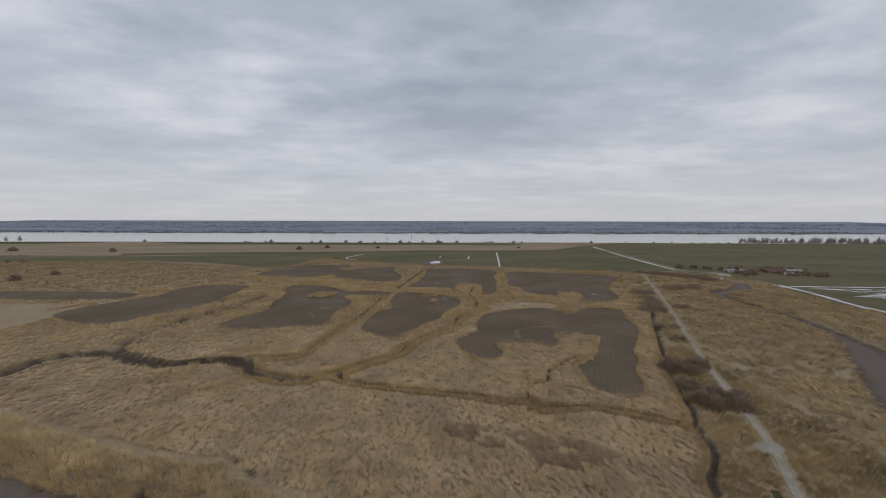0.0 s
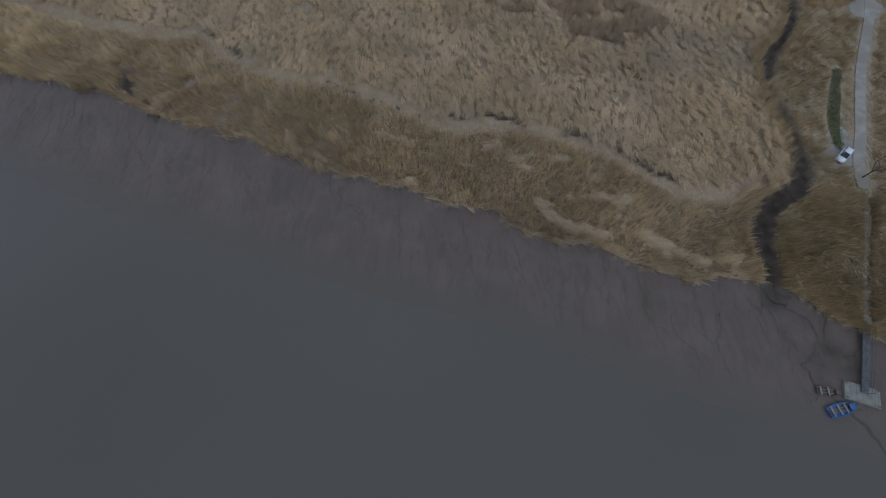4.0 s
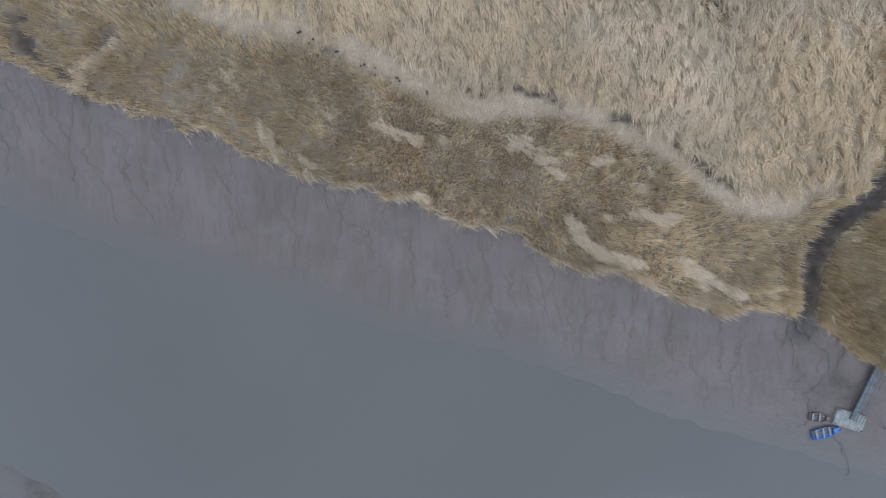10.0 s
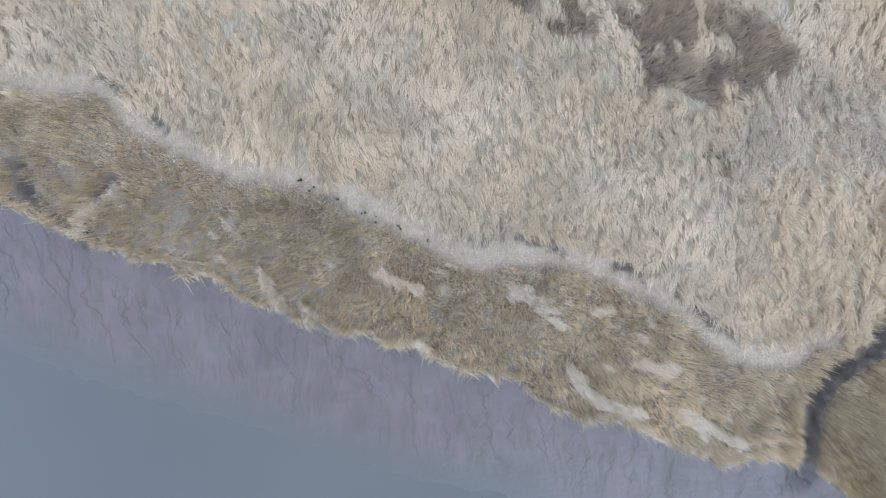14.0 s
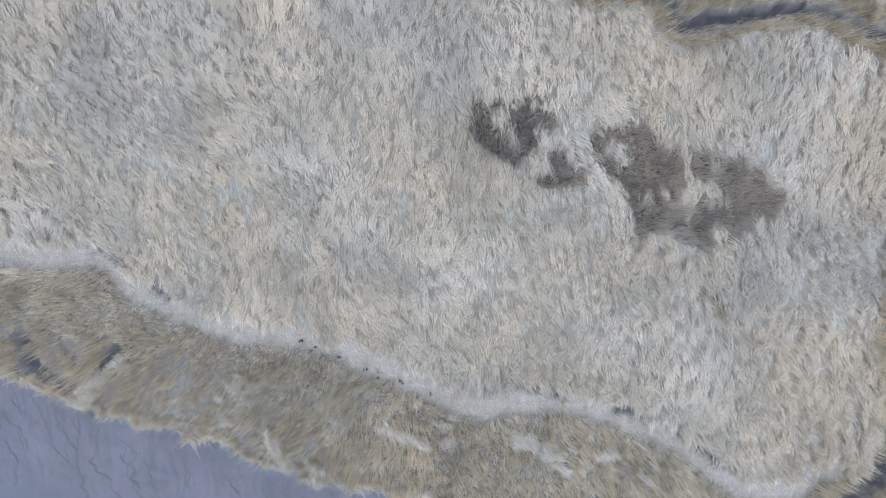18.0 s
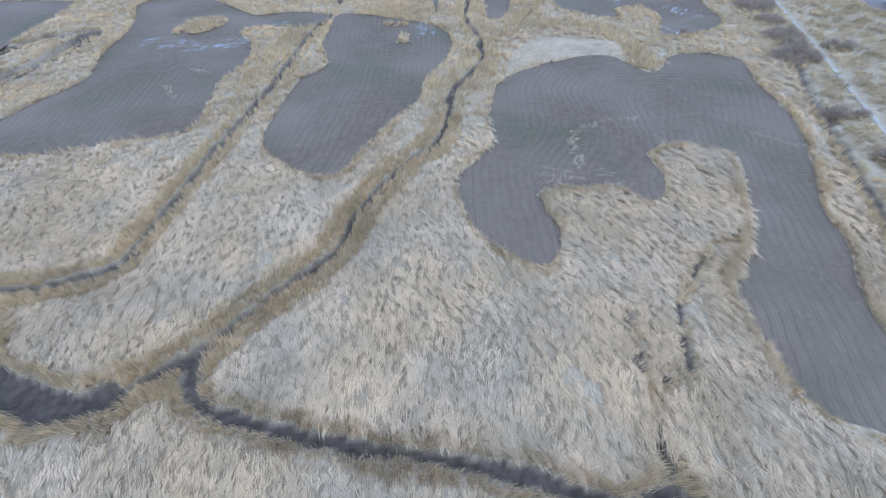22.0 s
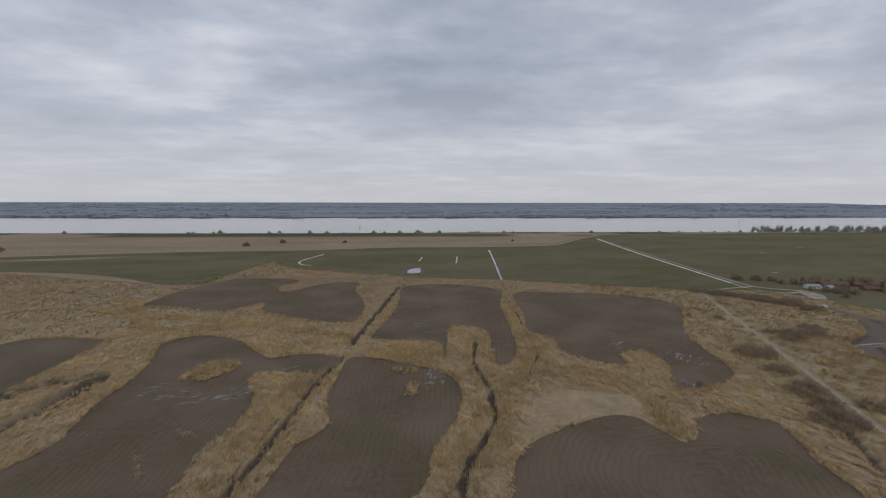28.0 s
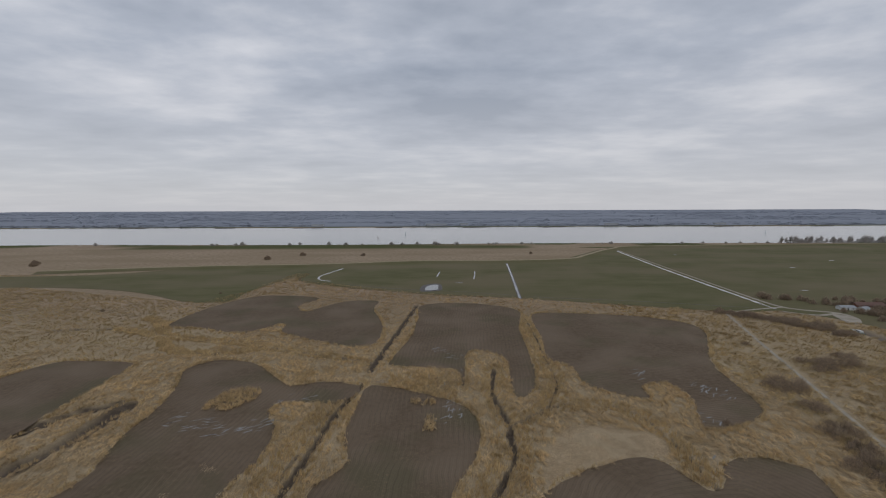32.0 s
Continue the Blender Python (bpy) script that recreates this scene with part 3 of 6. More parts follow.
def marsh(x, y):
    """Heights and zones at the places x, y: a dict of arrays."""
    sh = y - np.interp(x, SHORE[:, 0], SHORE[:, 1])
    sh = sh + (vnoise(x, y, 3.5, 1) - 0.5) * 2.4 + (vnoise(x, y, 1.3, 2) - 0.5) * 1.0
    wl = y - np.interp(x, WATERLINE[:, 0], WATERLINE[:, 1])
    gl = y - np.interp(x, GULLY[:, 0], GULLY[:, 1]) + (vnoise(x, y, 5, 43) - 0.5) * 1.2 + (vnoise(x, y, 1.7, 44) - 0.5) * 0.7
    bed = np.full(len(x), 1e9)
    fringe = np.full(len(x), 1e9)
    z = np.zeros(len(x))
    for line, half, deep, wide in CREEKS:
        lo, hi = line.min(0) - 14, line.max(0) + 14
        k = np.where((x > lo[0]) & (x < hi[0]) & (y > lo[1]) & (y < hi[1]))[0]
        if not len(k):
            continue
        d = near_line(x[k], y[k], line) + (vnoise(x[k], y[k], 4.0, 3) - 0.5) * 1.2 + (vnoise(x[k], y[k], 1.4, 57) - 0.5) * 0.9
        bed[k] = np.minimum(bed[k], d - half)
        fringe[k] = np.minimum(fringe[k], (d - half) / wide)
        z[k] = np.minimum(z[k], -deep * (1 - step01(d, half * 0.7, half + 1.1)))
    td = np.full(len(x), 1e9)
    k = np.where((x > 90) & (x < 360) & (y > 30) & (y < 500))[0]
    if len(k):
        d = near_line(x[k], y[k], TIDAL)
        td[k] = d - (np.interp(y[k], (60, 150, 198, 226, 250, 300, 345, 385, 420, 448, 482), (15, 14, 12, 6.5, 3.8, 3.0, 4, 6.5, 8, 4.5, 4)) + (vnoise(x[k], y[k], 12, 4) - 0.5) * 4)
        z[k] = np.minimum(z[k], -1.2 * (1 - step01(td[k], -2, 1.5)))
    on_gully = np.exp(-((gl - 0.6) / 1.2) ** 2) * (x < 62)
    z = np.minimum(z, -0.35 * on_gully)
    flat = step01(-sh, -0.4, 0.8)
    slope = -0.35 - 0.95 * np.clip(sh / np.minimum(sh - wl, -1e-3), 0, 3)
    z = np.where(sh < 0, np.minimum(z, flat * slope), z)
    shoal = step01(np.interp(x, (-160, -86, -75, -66, -58, -48), (48, 25, 21, 16, 12, 4)) - y + (vnoise(x, y, 5, 46) - 0.5) * 4, 0, 5) * (x < -44) * (y < 60)
    z = np.where(shoal > 0, np.maximum(z, -1.42 + 0.2 * shoal + 0.06 * vnoise(x, y, 3, 47)), z)
    near_n, near_f = 1275 + 12 * np.sin(x / 210), 2225 + 20 * np.sin(x / 330)
    z = np.where((y > near_n) & (y < near_f), np.minimum(z, -3 * np.clip((y - near_n) / 12, 0, 1) * np.clip((near_f - y) / 30, 0, 1)), z)
    # the far land across the river lies a little higher
    z = np.where(y > 2300, (y - 2300) / 2500 * 62, z)
    return dict(z=z, shore=sh, water=wl, gully=gl, bed=bed, fringe=fringe, tidal=td)


def burnt(x, y):
    hit = np.zeros(len(x), bool)
    for ring in BURNT:
        hit |= inside(x, y, ring)
    return hit & (0.6 * vnoise(x + y * 0.35, y * 0.45, 1.6, 21) + 0.4 * vnoise(x, y, 3.2, 22) < 0.64)


def in_band(m, x):
    return (m["gully"] < 0.0) & (x < 57)


def thing(name, label, category, kind="", group=""):
    return tagged(new(name), label, category, group, kind)


def mesh_object(name, verts, faces, material, parent=None, label=""):
    me = bpy.data.meshes.new(name)
    me.from_pydata([tuple(map(float, v)) for v in verts], [], faces)
    me.materials.append(material)
    ob = new(name, me)
    if parent:
        ob.parent = parent
    if label:
        ob["label"] = label
    return ob


def part(name, bm, material, parent=None, label=""):
    me = bpy.data.meshes.new(name)
    bm.to_mesh(me)
    bm.free()
    me.materials.append(material)
    ob = new(name, me)
    if parent:
        ob.parent = parent
    if label:
        ob["label"] = label
    return ob


def soup(name, tri, material, label, category, kind="stuff", parent=None):
    """One mesh of loose triangles from an array of n x 3 x 3, with a tone for each."""
    tri, tone = tri if isinstance(tri, tuple) else (tri, None)
    n = len(tri)
    me = bpy.data.meshes.new(name)
    me.vertices.add(n * 3)
    me.vertices.foreach_set("co", np.ascontiguousarray(tri, np.float32).ravel())
    me.loops.add(n * 3)
    me.loops.foreach_set("vertex_index", np.arange(n * 3, dtype=np.int32))
    me.polygons.add(n)
    me.polygons.foreach_set("loop_start", np.arange(0, n * 3, 3, dtype=np.int32))
    me.update(calc_edges=True)
    if tone is not None:
        me.attributes.new("tone", "FLOAT", "FACE").data.foreach_set("value", np.clip(tone, 0, 1).astype(np.float32))
    me.materials.append(material)
    ob = new(name, me)
    if parent:
        ob.parent = parent
        if label:
            ob["label"] = label
        return ob
    return tagged(ob, label, category, "", kind)


# ---- ground: one sheet to the horizon ----
def axis(*spans):
    out = []
    for a, b, s in spans:
        out.append(np.arange(a, b, s))
    return np.unique(np.concatenate(out + [[spans[-1][1]]]))


def build_ground():
    xs = axis((-4600, -1500, 200), (-1500, -450, 35), (-450, -130, 5), (-130, 130, 1.1), (130, 330, 3), (330, 700, 10), (700, 1500, 40), (1500, 4600, 200))
    ys = axis((-1500, -100, 100), (-100, 10, 8), (10, 215, 1.1), (215, 420, 2.2), (420, 660, 5), (660, 1240, 12), (1240, 1300, 5), (1300, 2190, 60), (2190, 2260, 10), (2260, 4700, 80))
    gx, gy = np.meshgrid(xs, ys)
    x, y = gx.ravel(), gy.ravel()
    m = marsh(x, y)
    nx, ny = len(xs), len(ys)
    me = bpy.data.meshes.new("ground")
    z = m["z"] + np.where((y < 420) & (np.abs(x) < 330), (vnoise(x, y, 2.2, 5) - 0.6) * 0.06, 0)
    co = np.stack([x, y, z], 1).astype(np.float32)
    me.vertices.add(len(co))
    me.vertices.foreach_set("co", co.ravel())
    i = (np.arange(ny - 1)[:, None] * nx + np.arange(nx - 1)[None]).ravel()
    quads = np.stack([i, i + 1, i + nx + 1, i + nx], 1).astype(np.int32)
    me.loops.add(quads.size)
    me.loops.foreach_set("vertex_index", quads.ravel())
    me.polygons.add(len(quads))
    me.polygons.foreach_set("loop_start", np.arange(0, quads.size, 4, dtype=np.int32))
    me.polygons.foreach_set("use_smooth", np.ones(len(quads), bool))
    me.update(calc_edges=True)
    flat = (m["shore"] < 0.2) & (y < 400)
    zones = {
        "mud": np.maximum(flat.astype(float), step01(-m["tidal"], -1.0, 1.0)),
        "bed": np.maximum((1 - step01(m["bed"], 0.15, 1.2)) * (~flat), np.exp(-((m["tidal"] + 0.6) / 1.6) ** 2)),
        "wet": np.maximum(flat.astype(float), np.maximum(0.55 * step01(-m["tidal"], -0.5, 1.0), 0.15 * (1 - step01(m["bed"], -0.3, 0.6)))),
        "far": step01(y, 430, 620),
        "washed": np.maximum(step01(m["gully"], -0.5, 0.3) * (1 - step01(m["gully"], 3.6, 5.0)) * (x < 60) * (m["bed"] > 1.0) * (0.8 + 0.2 * vnoise(x, y, 3, 42)), inside(x, y, PALE_CUT) * (0.1 + 0.4 * vnoise(x * 0.3 + y, x * 0.5, 3, 41))),
        "stubble": np.maximum(burnt(x, y) * 1.0, in_band(m, x) * (~flat) * (y < 300) * 0.75),
        # far shore, where the haze-tinted colour is laid on
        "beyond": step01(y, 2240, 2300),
        "turf": np.clip(step01(y, 1130, 1180) * step01(vnoise(x, y, 140, 6), 0.35, 0.6) + step01(y, 2226, 2240), 0, 1),
    }
    mouth = flat * np.exp(-((x - 61) / 7.5) ** 2 - ((y - 36.5) / 8) ** 2) * (0.1 + 0.9 * step01(vnoise(x, y, 2.6, 56), 0.3, 0.75))
    zones["bed"] = np.maximum(zones["bed"], 0.7 * mouth)
    shoal = (x < -44) * (y < 60) * (z > -1.45) * (m["water"] < -6)
    zones["bed"] = np.maximum(zones["bed"], shoal * 0.6 * step01(vnoise(x, y, 4, 55), 0.45, 0.8))
    zones["soaked"] = flat * step01(-z, 0.95, 1.28)
    for k, v in zones.items():
        a = me.attributes.new(k, "FLOAT", "POINT")
        a.data.foreach_set("value", v.astype(np.float32))
    me.materials.append(GROUND)
    return tagged(new("ground", me), "flat tidal marsh ground with straw litter, creeks and mud", "ground", "", "structure")


build_ground()


def sheet(name, corners, z, material, label, category, kind="structure"):
    ob = mesh_object(name, [(a, b, z) for a, b in corners], [tuple(range(len(corners)))], material)
    return tagged(ob, label, category, "", kind)


sheet("water", [(-4500, -1400), (4500, -1400), (4500, -180)] + [(a, b + 14) for a, b in WATERLINE[::-6]] + [(-4500, 215)], -1.3, WATER, "grey silty tidal river water beside the mud flat", "water")
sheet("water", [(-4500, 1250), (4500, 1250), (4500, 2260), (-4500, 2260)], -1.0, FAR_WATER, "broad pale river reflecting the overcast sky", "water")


# ---- worked fields ----
# the way that each field was worked
GUIDES = {
    "horseshoe": [(7, 150), (9, 235), (22, 265), (30, 300), (60, 332), (120, 334), (150, 290), (125, 230), (100, 150)], "middle": [(-62, 225), (-53, 280), (-47, 330), (-48, 400)],
    "left": [(-72, 250), (-76, 300), (-74, 340), (-62, 400)], "far_left": [(-240, 240), (-185, 345), (-195, 440)], "west_strip": [(-430, 340), (-270, 345)], "upper_left": [(-250, 640), (-40, 610)], "upper_middle": [(-40, 400), (-22, 600)],
    "upper_right": [(60, 550), (230, 500)]}


def build_field(key, ring):
    from mathutils.geometry import delaunay_2d_cdt
    lo, hi = ring.min(0), ring.max(0)
    s = max(2.5, (hi - lo).max() / 60)
    jag = ring + np.stack([(vnoise(ring[:, 0], ring[:, 1], 3, 8) - 0.5), (vnoise(ring[:, 0], ring[:, 1], 3, 9) - 0.5)], 1) * 2.2
    gx, gy = np.meshgrid(np.arange(lo[0], hi[0], s), np.arange(lo[1], hi[1], s))
    x, y = gx.ravel(), gy.ravel()
    loop = np.vstack([jag, jag[:1]])
    ok = inside(x, y, jag) & (near_line(x, y, loop) > s * 0.5)
    pts = np.vstack([jag, np.stack([x[ok], y[ok]], 1)])
    n = len(jag)
    v, _, f, _, _, _ = delaunay_2d_cdt([Vector(p) for p in pts], [(i, (i + 1) % n) for i in range(n)], [], 1, 1e-4)
    v = np.array([tuple(q) for q in v])
    z = 0.09 + (vnoise(v[:, 0], v[:, 1], 5, 10)) * 0.08
    ob = mesh_object("bare_field", np.column_stack([v, z]), [tuple(q) for q in f], SOIL)
    me = ob.data
    me.polygons.foreach_set("use_smooth", np.ones(len(me.polygons), bool))
    a = me.attributes.new("row", "FLOAT", "POINT")
    guide = smooth(GUIDES[key], 4)
    a.data.foreach_set("value", near_line(v[:, 0], v[:, 1], guide).astype(np.float32))
    return tagged(ob, "bare grey-brown worked field with curved rows in the reeds", "field", "bare fields in the marsh", "structure")


for key, ring in FIELDS.items():
    build_field(key, ring)

MEADOWS = {
    "middle": ([(-194, 722), (-204, 875), (-48, 910), (218, 927), (295, 997), (406, 1123), (520, 1180), (2600, 1220), (2600, 60), (640, 140), (420, 235), (345, 292), (322, 330), (345, 400), (358, 450), (352, 505),
                (320, 546), (267, 546), (83, 606), (-31, 634)], "green winter meadow with drainage ditches"),
    "left": ([(-1400, 780), (-609, 766), (-402, 844), (-214, 875), (-228, 659), (-256, 593), (-525, 681), (-1400, 640)], "dark green strip of meadow between reed beds"),
}
for key, (ring, label) in MEADOWS.items():
    sheet("meadow", smooth(ring, 12, True), 0.25 if key == "middle" else 0.21, TURF, label, "meadow")


# ---- reeds ----
def wisps(n, box, keep, blades, length, width, lean, spread, seed, angle=-1.05, swing=0.8, streak=1.0, lift=0.3, gaps=0.0, mound=0.0):
    """Locks of reed blades as loose triangles: each lock is drawn out along the way that its blades lean."""
    r = np.random.default_rng(seed)
    x, y = r.uniform(box[0], box[1], n), r.uniform(box[2], box[3], n)
    ok = keep(x, y)
    if gaps:
        # uneven tussocks, drawn out along the wind
        u, v = x * math.cos(angle) + y * math.sin(angle), y * math.cos(angle) - x * math.sin(angle)
        ok &= 0.65 * vnoise(u / 2.2, v, 0.9 * gaps, 18) + 0.35 * vnoise(u / 1.5, v, 2.6 * gaps, 19) > 0.22
    x, y = x[ok], y[ok]
    n, k = len(x), blades
    a = angle + (vnoise(x, y, 26, 11) - 0.5) * swing * 2 + (vnoise(x, y, 3.5, 12) - 0.5) * swing * 1.6 + r.normal(0, 0.2, n)
    dx, dy = np.cos(a)[:, None], np.sin(a)[:, None]
    tall = length * (0.7 + 0.6 * vnoise(x, y, 8, 13)) * r.uniform(0.8, 1.2, n)
    tilt = lean * (0.88 + 0.24 * vnoise(x, y, 9, 14))
    along, across = r.normal(0, spread * streak, (n, k)), r.normal(0, spread / streak, (n, k))
    bx, by = x[:, None] + dx * along - dy * across, y[:, None] + dy * along + dx * across
    L = tall[:, None] * r.uniform(0.65, 1.1, (n, k))
    th = np.clip(tilt[:, None] + r.normal(0, 0.12, (n, k)), 0.03, 1.45)
    tx = bx + dy * across * 0.5 + dx * L * np.sin(th) + r.normal(0, 0.06, (n, k)) * L
    ty = by - dx * across * 0.5 + dy * L * np.sin(th) + r.normal(0, 0.06, (n, k)) * L
    base = -0.05 + lift * r.random((n, 1)) * r.random((n, k))
    u, v = x * math.cos(angle) + y * math.sin(angle), y * math.cos(angle) - x * math.sin(angle)
    lump = 0.6 * vnoise(u / 1.8, v, 1.35, 24) + 0.4 * vnoise(u / 1.5, v, 3.0, 25)
    base = base + (mound * step01(lump, 0.25, 0.75))[:, None]
    tz = base + L * np.cos(th)
    turn = np.where(r.random((n, k)) < 0.6, a[:, None] + np.pi / 2 + r.normal(0, 0.4, (n, k)), r.uniform(0, np.pi, (n, k)))
    w = width * r.uniform(0.6, 1.3, (n, k)) / 2
    wx, wy = np.cos(turn) * w, np.sin(turn) * w
    tri = np.stack([np.stack([bx - wx, by - wy, base], -1), np.stack([bx + wx, by + wy, base], -1), np.stack([tx, ty, tz], -1)], 2)
    # raised tussocks get lighter tones, hollows darker: relief shading put into colour
    tone = 0.5 + (0.3 * (vnoise(x, y, 5.0, 17) - 0.5) + 0.34 * (vnoise(x, y, 15.0, 20) - 0.5) + (0.6 * (lump - 0.5) if mound else 0) + r.normal(0, 0.18, n))[:, None] + r.normal(0, 0.13, (n, k))
    return tri.reshape(-1, 3, 3), tone.ravel()


def tufts(n, box, keep, blades, length, height, width, spread, seed, angle=-1.4, swing=0.45, gaps=0.0):
    """Lodged tufts: blades that rise from a loose clump, arch over together and draw to a point down the wind."""
    r = np.random.default_rng(seed)
    x, y = r.uniform(box[0], box[1], n), r.uniform(box[2], box[3], n)
    ok = keep(x, y)
    if gaps:
        ok &= 0.6 * vnoise(x, y * 0.55, 1.6 * gaps, 18) + 0.4 * vnoise(x, y * 0.7, 4.0 * gaps, 19) > 0.27
    x, y = x[ok], y[ok]
    n, k = len(x), blades
    a = angle + (vnoise(x, y, 34, 11) - 0.5) * swing * 2 + (vnoise(x, y, 6, 12) - 0.5) * swing * 1.6 + r.normal(0, 0.22, n)
    dx, dy = np.cos(a)[:, None], np.sin(a)[:, None]
    big = (0.7 + 0.6 * vnoise(x, y, 9, 13)) * r.uniform(0.75, 1.3, n)
    L, H = length * big[:, None], height * (0.75 + 0.5 * vnoise(x, y, 5, 14) + r.normal(0, 0.08, n))[:, None]
    along, across = r.normal(0, spread * 1.2, (n, k)), r.normal(0, spread, (n, k))
    u, curl = r.uniform(0.7, 1.15, (n, k)), r.normal(0, 0.18, (n, 1)) * L
    c = np.stack([x, y], 1)[:, None]
    d, e = np.stack([dx, dy], -1), np.stack([-dy, dx], -1)
    root = c + d * along[..., None] + e * across[..., None]
    mid = c + d * (along * 0.8 + L * 0.42 * u)[..., None] + e * (across * 0.85 + curl * 0.3)[..., None]
    tip = c + d * (along * 0.6 + L * u)[..., None] + e * (across * 0.35 + curl)[..., None]
    zr, zm, zt = np.full((n, k), -0.05), H * r.uniform(0.7, 1.05, (n, k)), H * r.uniform(0.3, 0.75, (n, k))
    w = (width * r.uniform(0.6, 1.3, (n, k)) / 2)[..., None]
    side = e * np.cos(r.normal(0, 0.5, (n, k)))[..., None] + d * r.normal(0, 0.35, (n, k))[..., None]

    def p3(q, z):
        return np.concatenate([q, z[..., None]], -1)

    r0, m0, m1, t0 = p3(root, zr), p3(mid - side * w, zm), p3(mid + side * w, zm), p3(tip, zt)
    tri = np.stack([np.stack([r0, m1, m0], 2), np.stack([m0, m1, t0], 2)], 2)
    tone = 0.5 + (0.45 * (vnoise(x, y, 5, 17) - 0.5) + 0.4 * (vnoise(x, y, 15, 20) - 0.5) + r.normal(0, 0.10, n))[:, None] + r.normal(0, 0.07, (n, k))
    return tri.reshape(-1, 3, 3), np.repeat(tone.ravel(), 2)


ISLANDS = [smooth(q, 2.0, True) for q in (
    [(-122, 368), (-117, 361), (-105, 363), (-99, 376), (-104, 385), (-116, 383)], [(-88, 392), (-80, 395), (-78, 408), (-84, 410)],
    [(-31, 396), (-19, 409), (7, 403), (5, 383), (-28, 388)], [(-18, 371), (-6, 370), (-6, 366), (-16, 365)], [(-10, 340), (-6, 341), (-6, 353), (-10, 352)],
    [(-31, 405), (3, 387), (3, 372), (-26, 388)])]
SCATTER = [smooth(q, 1.0) for q in ([(44, 236), (45, 247), (50, 256), (60, 261), (74, 263)], [(32, 236), (40, 233), (52, 231)], [(31, 232), (44, 229), (56, 226)], [(30, 228), (40, 226)], [(62, 222), (70, 228), (78, 240)],
                                    [(100, 262), (106, 250), (118, 240)], [(-100, 300), (-92, 290)], [(-98, 318), (-88, 312)])]


def scattered(x, y):
    """Thin swaths of straw left on the worked soil."""
    d = np.full(len(x), 1e9)
    for line in SCATTER:
        d = np.minimum(d, near_line(x, y, line))
    return d < 0.3 + 2.2 * vnoise(x, y, 2.5, 58) ** 2


def islands(x, y):
    hit = np.zeros(len(x), bool)
    for ring in ISLANDS:
        hit |= inside(x, y, ring)
    return hit & (vnoise(x, y, 2.5, 23) < 0.75)


LODGED = [smooth(q, 0.7) for q in (
    [(5, 77), (7, 78), (10, 76), (11, 74), (14, 72)], [(15, 65), (19, 60), (27, 58)], [(25, 66), (32, 65)], [(33, 58), (37, 55), (43, 53)],
    [(-17, 81), (-13, 80), (-10, 78)], [(-66, 88), (-63, 93), (-59, 95)], [(-36, 82), (-34, 78), (-32, 76)])]


def lodged(x, y):
    d = np.full(len(x), 1e9)
    for line in LODGED:
        d = np.minimum(d, near_line(x, y, line))
    spots = 0.65 * vnoise(x, y, 4.5, 64) + 0.35 * vnoise(x, y, 1.3, 65)
    return (d < 1.7 * vnoise(x, y, 1.2, 54) ** 1.3) | (spots > 0.84)


def close_by(x, y):
    """1 in the heart of the marsh below the flight, falling to 0 beyond it."""
    out = np.maximum(np.maximum(np.abs(x + 5) - 90, y - 215), 55 - y)
    return 1 - step01(out, 0, 70)


CHANCE = np.random.default_rng(5)


def nearer(x, y):
    return CHANCE.random(len(x)) < close_by(x, y)


def farther(x, y):
    return CHANCE.random(len(x)) >= close_by(x, y)


def free(x, y, edge=0.4):
    """Where reeds may stand, and the zones there."""
    m = marsh(x, y)
    ok = (m["shore"] > 0) & (m["bed"] > edge) & (m["tidal"] > 0.5)
    for ring in FIELDS.values():
        lo, hi = ring.min(0), ring.max(0)
        k = np.where((x > lo[0]) & (x < hi[0]) & (y > lo[1]) & (y < hi[1]) & ok)[0]
        if len(k):
            ok[k] &= ~inside(x[k], y[k], ring) | islands(x[k], y[k])
    for ring, _ in MEADOWS.values():
        ring = np.array(ring, float)
        k = np.where(ok & (y > 200))[0]
        ok[k] &= ~inside(x[k], y[k], ring)
    k = np.where(ok & (x > 60))[0]
    ok[k] &= near_line(x[k], y[k], TRACK_LINE) > 2.2
    ok[k] &= near_line(x[k], y[k], FOOTPATH) > 0.8
    ok[k] &= near_line(x[k], y[k], np.array([(76.2, 75), (77.0, 80), (78.3, 84), (81.6, 92), (84.6, 99)])) > 1.9
    ok[k] &= near_line(x[k], y[k], np.array([(97, 119), (101, 120)])) > 2.9
    k = np.where(ok & (x > 30) & (x < 92) & (y > 298) & (y < 348))[0]
    ok[k] &= ~inside(x[k], y[k], PALE_CUT)
    return ok, m


def pale_bed(x, y):
    ok, m = free(x, y)
    return ok & ~in_band(m, x) & (m["fringe"] > 1.08) & ((m["gully"] > 4.1 + 1.6 * vnoise(x, y, 4, 53)) | (x > 60)) & ~east_side(x, y) & ~burnt(x, y) & ~west_wild(x, y)


def east_side(x, y):
    """Beyond the creek beside the track, where the reeds still stand, and round the landing stage."""
    line = CREEKS[5][0]
    return x > np.interp(y, line[:, 1], line[:, 0]) + 6 * (vnoise(x, y, 12, 59) - 0.5)


def west_wild(x, y):
    """The wild reed land in the far west."""
    return (((x < -165) & (y > 440)) | (x < -275) | ((x < -205) & (y > 415))) & (vnoise(x, y, 30, 61) < 0.75)


def tanned(x, y):
    """1 in the browner reeds between the worked fields, 0 in the bleached bed."""
    return CHANCE.random(len(x)) < step01(y + 0.15 * np.abs(x - 20), 235, 330)


def landing(x, y):
    """Standing reeds between the creek's mouth and the footpath."""
    return east_side(x, y) & (x > 50) & (x < 80 + 12 * (vnoise(x, y, 7, 67) - 0.5)) & (y < 68 + 6 * (vnoise(x, y, 6, 68) - 0.5))


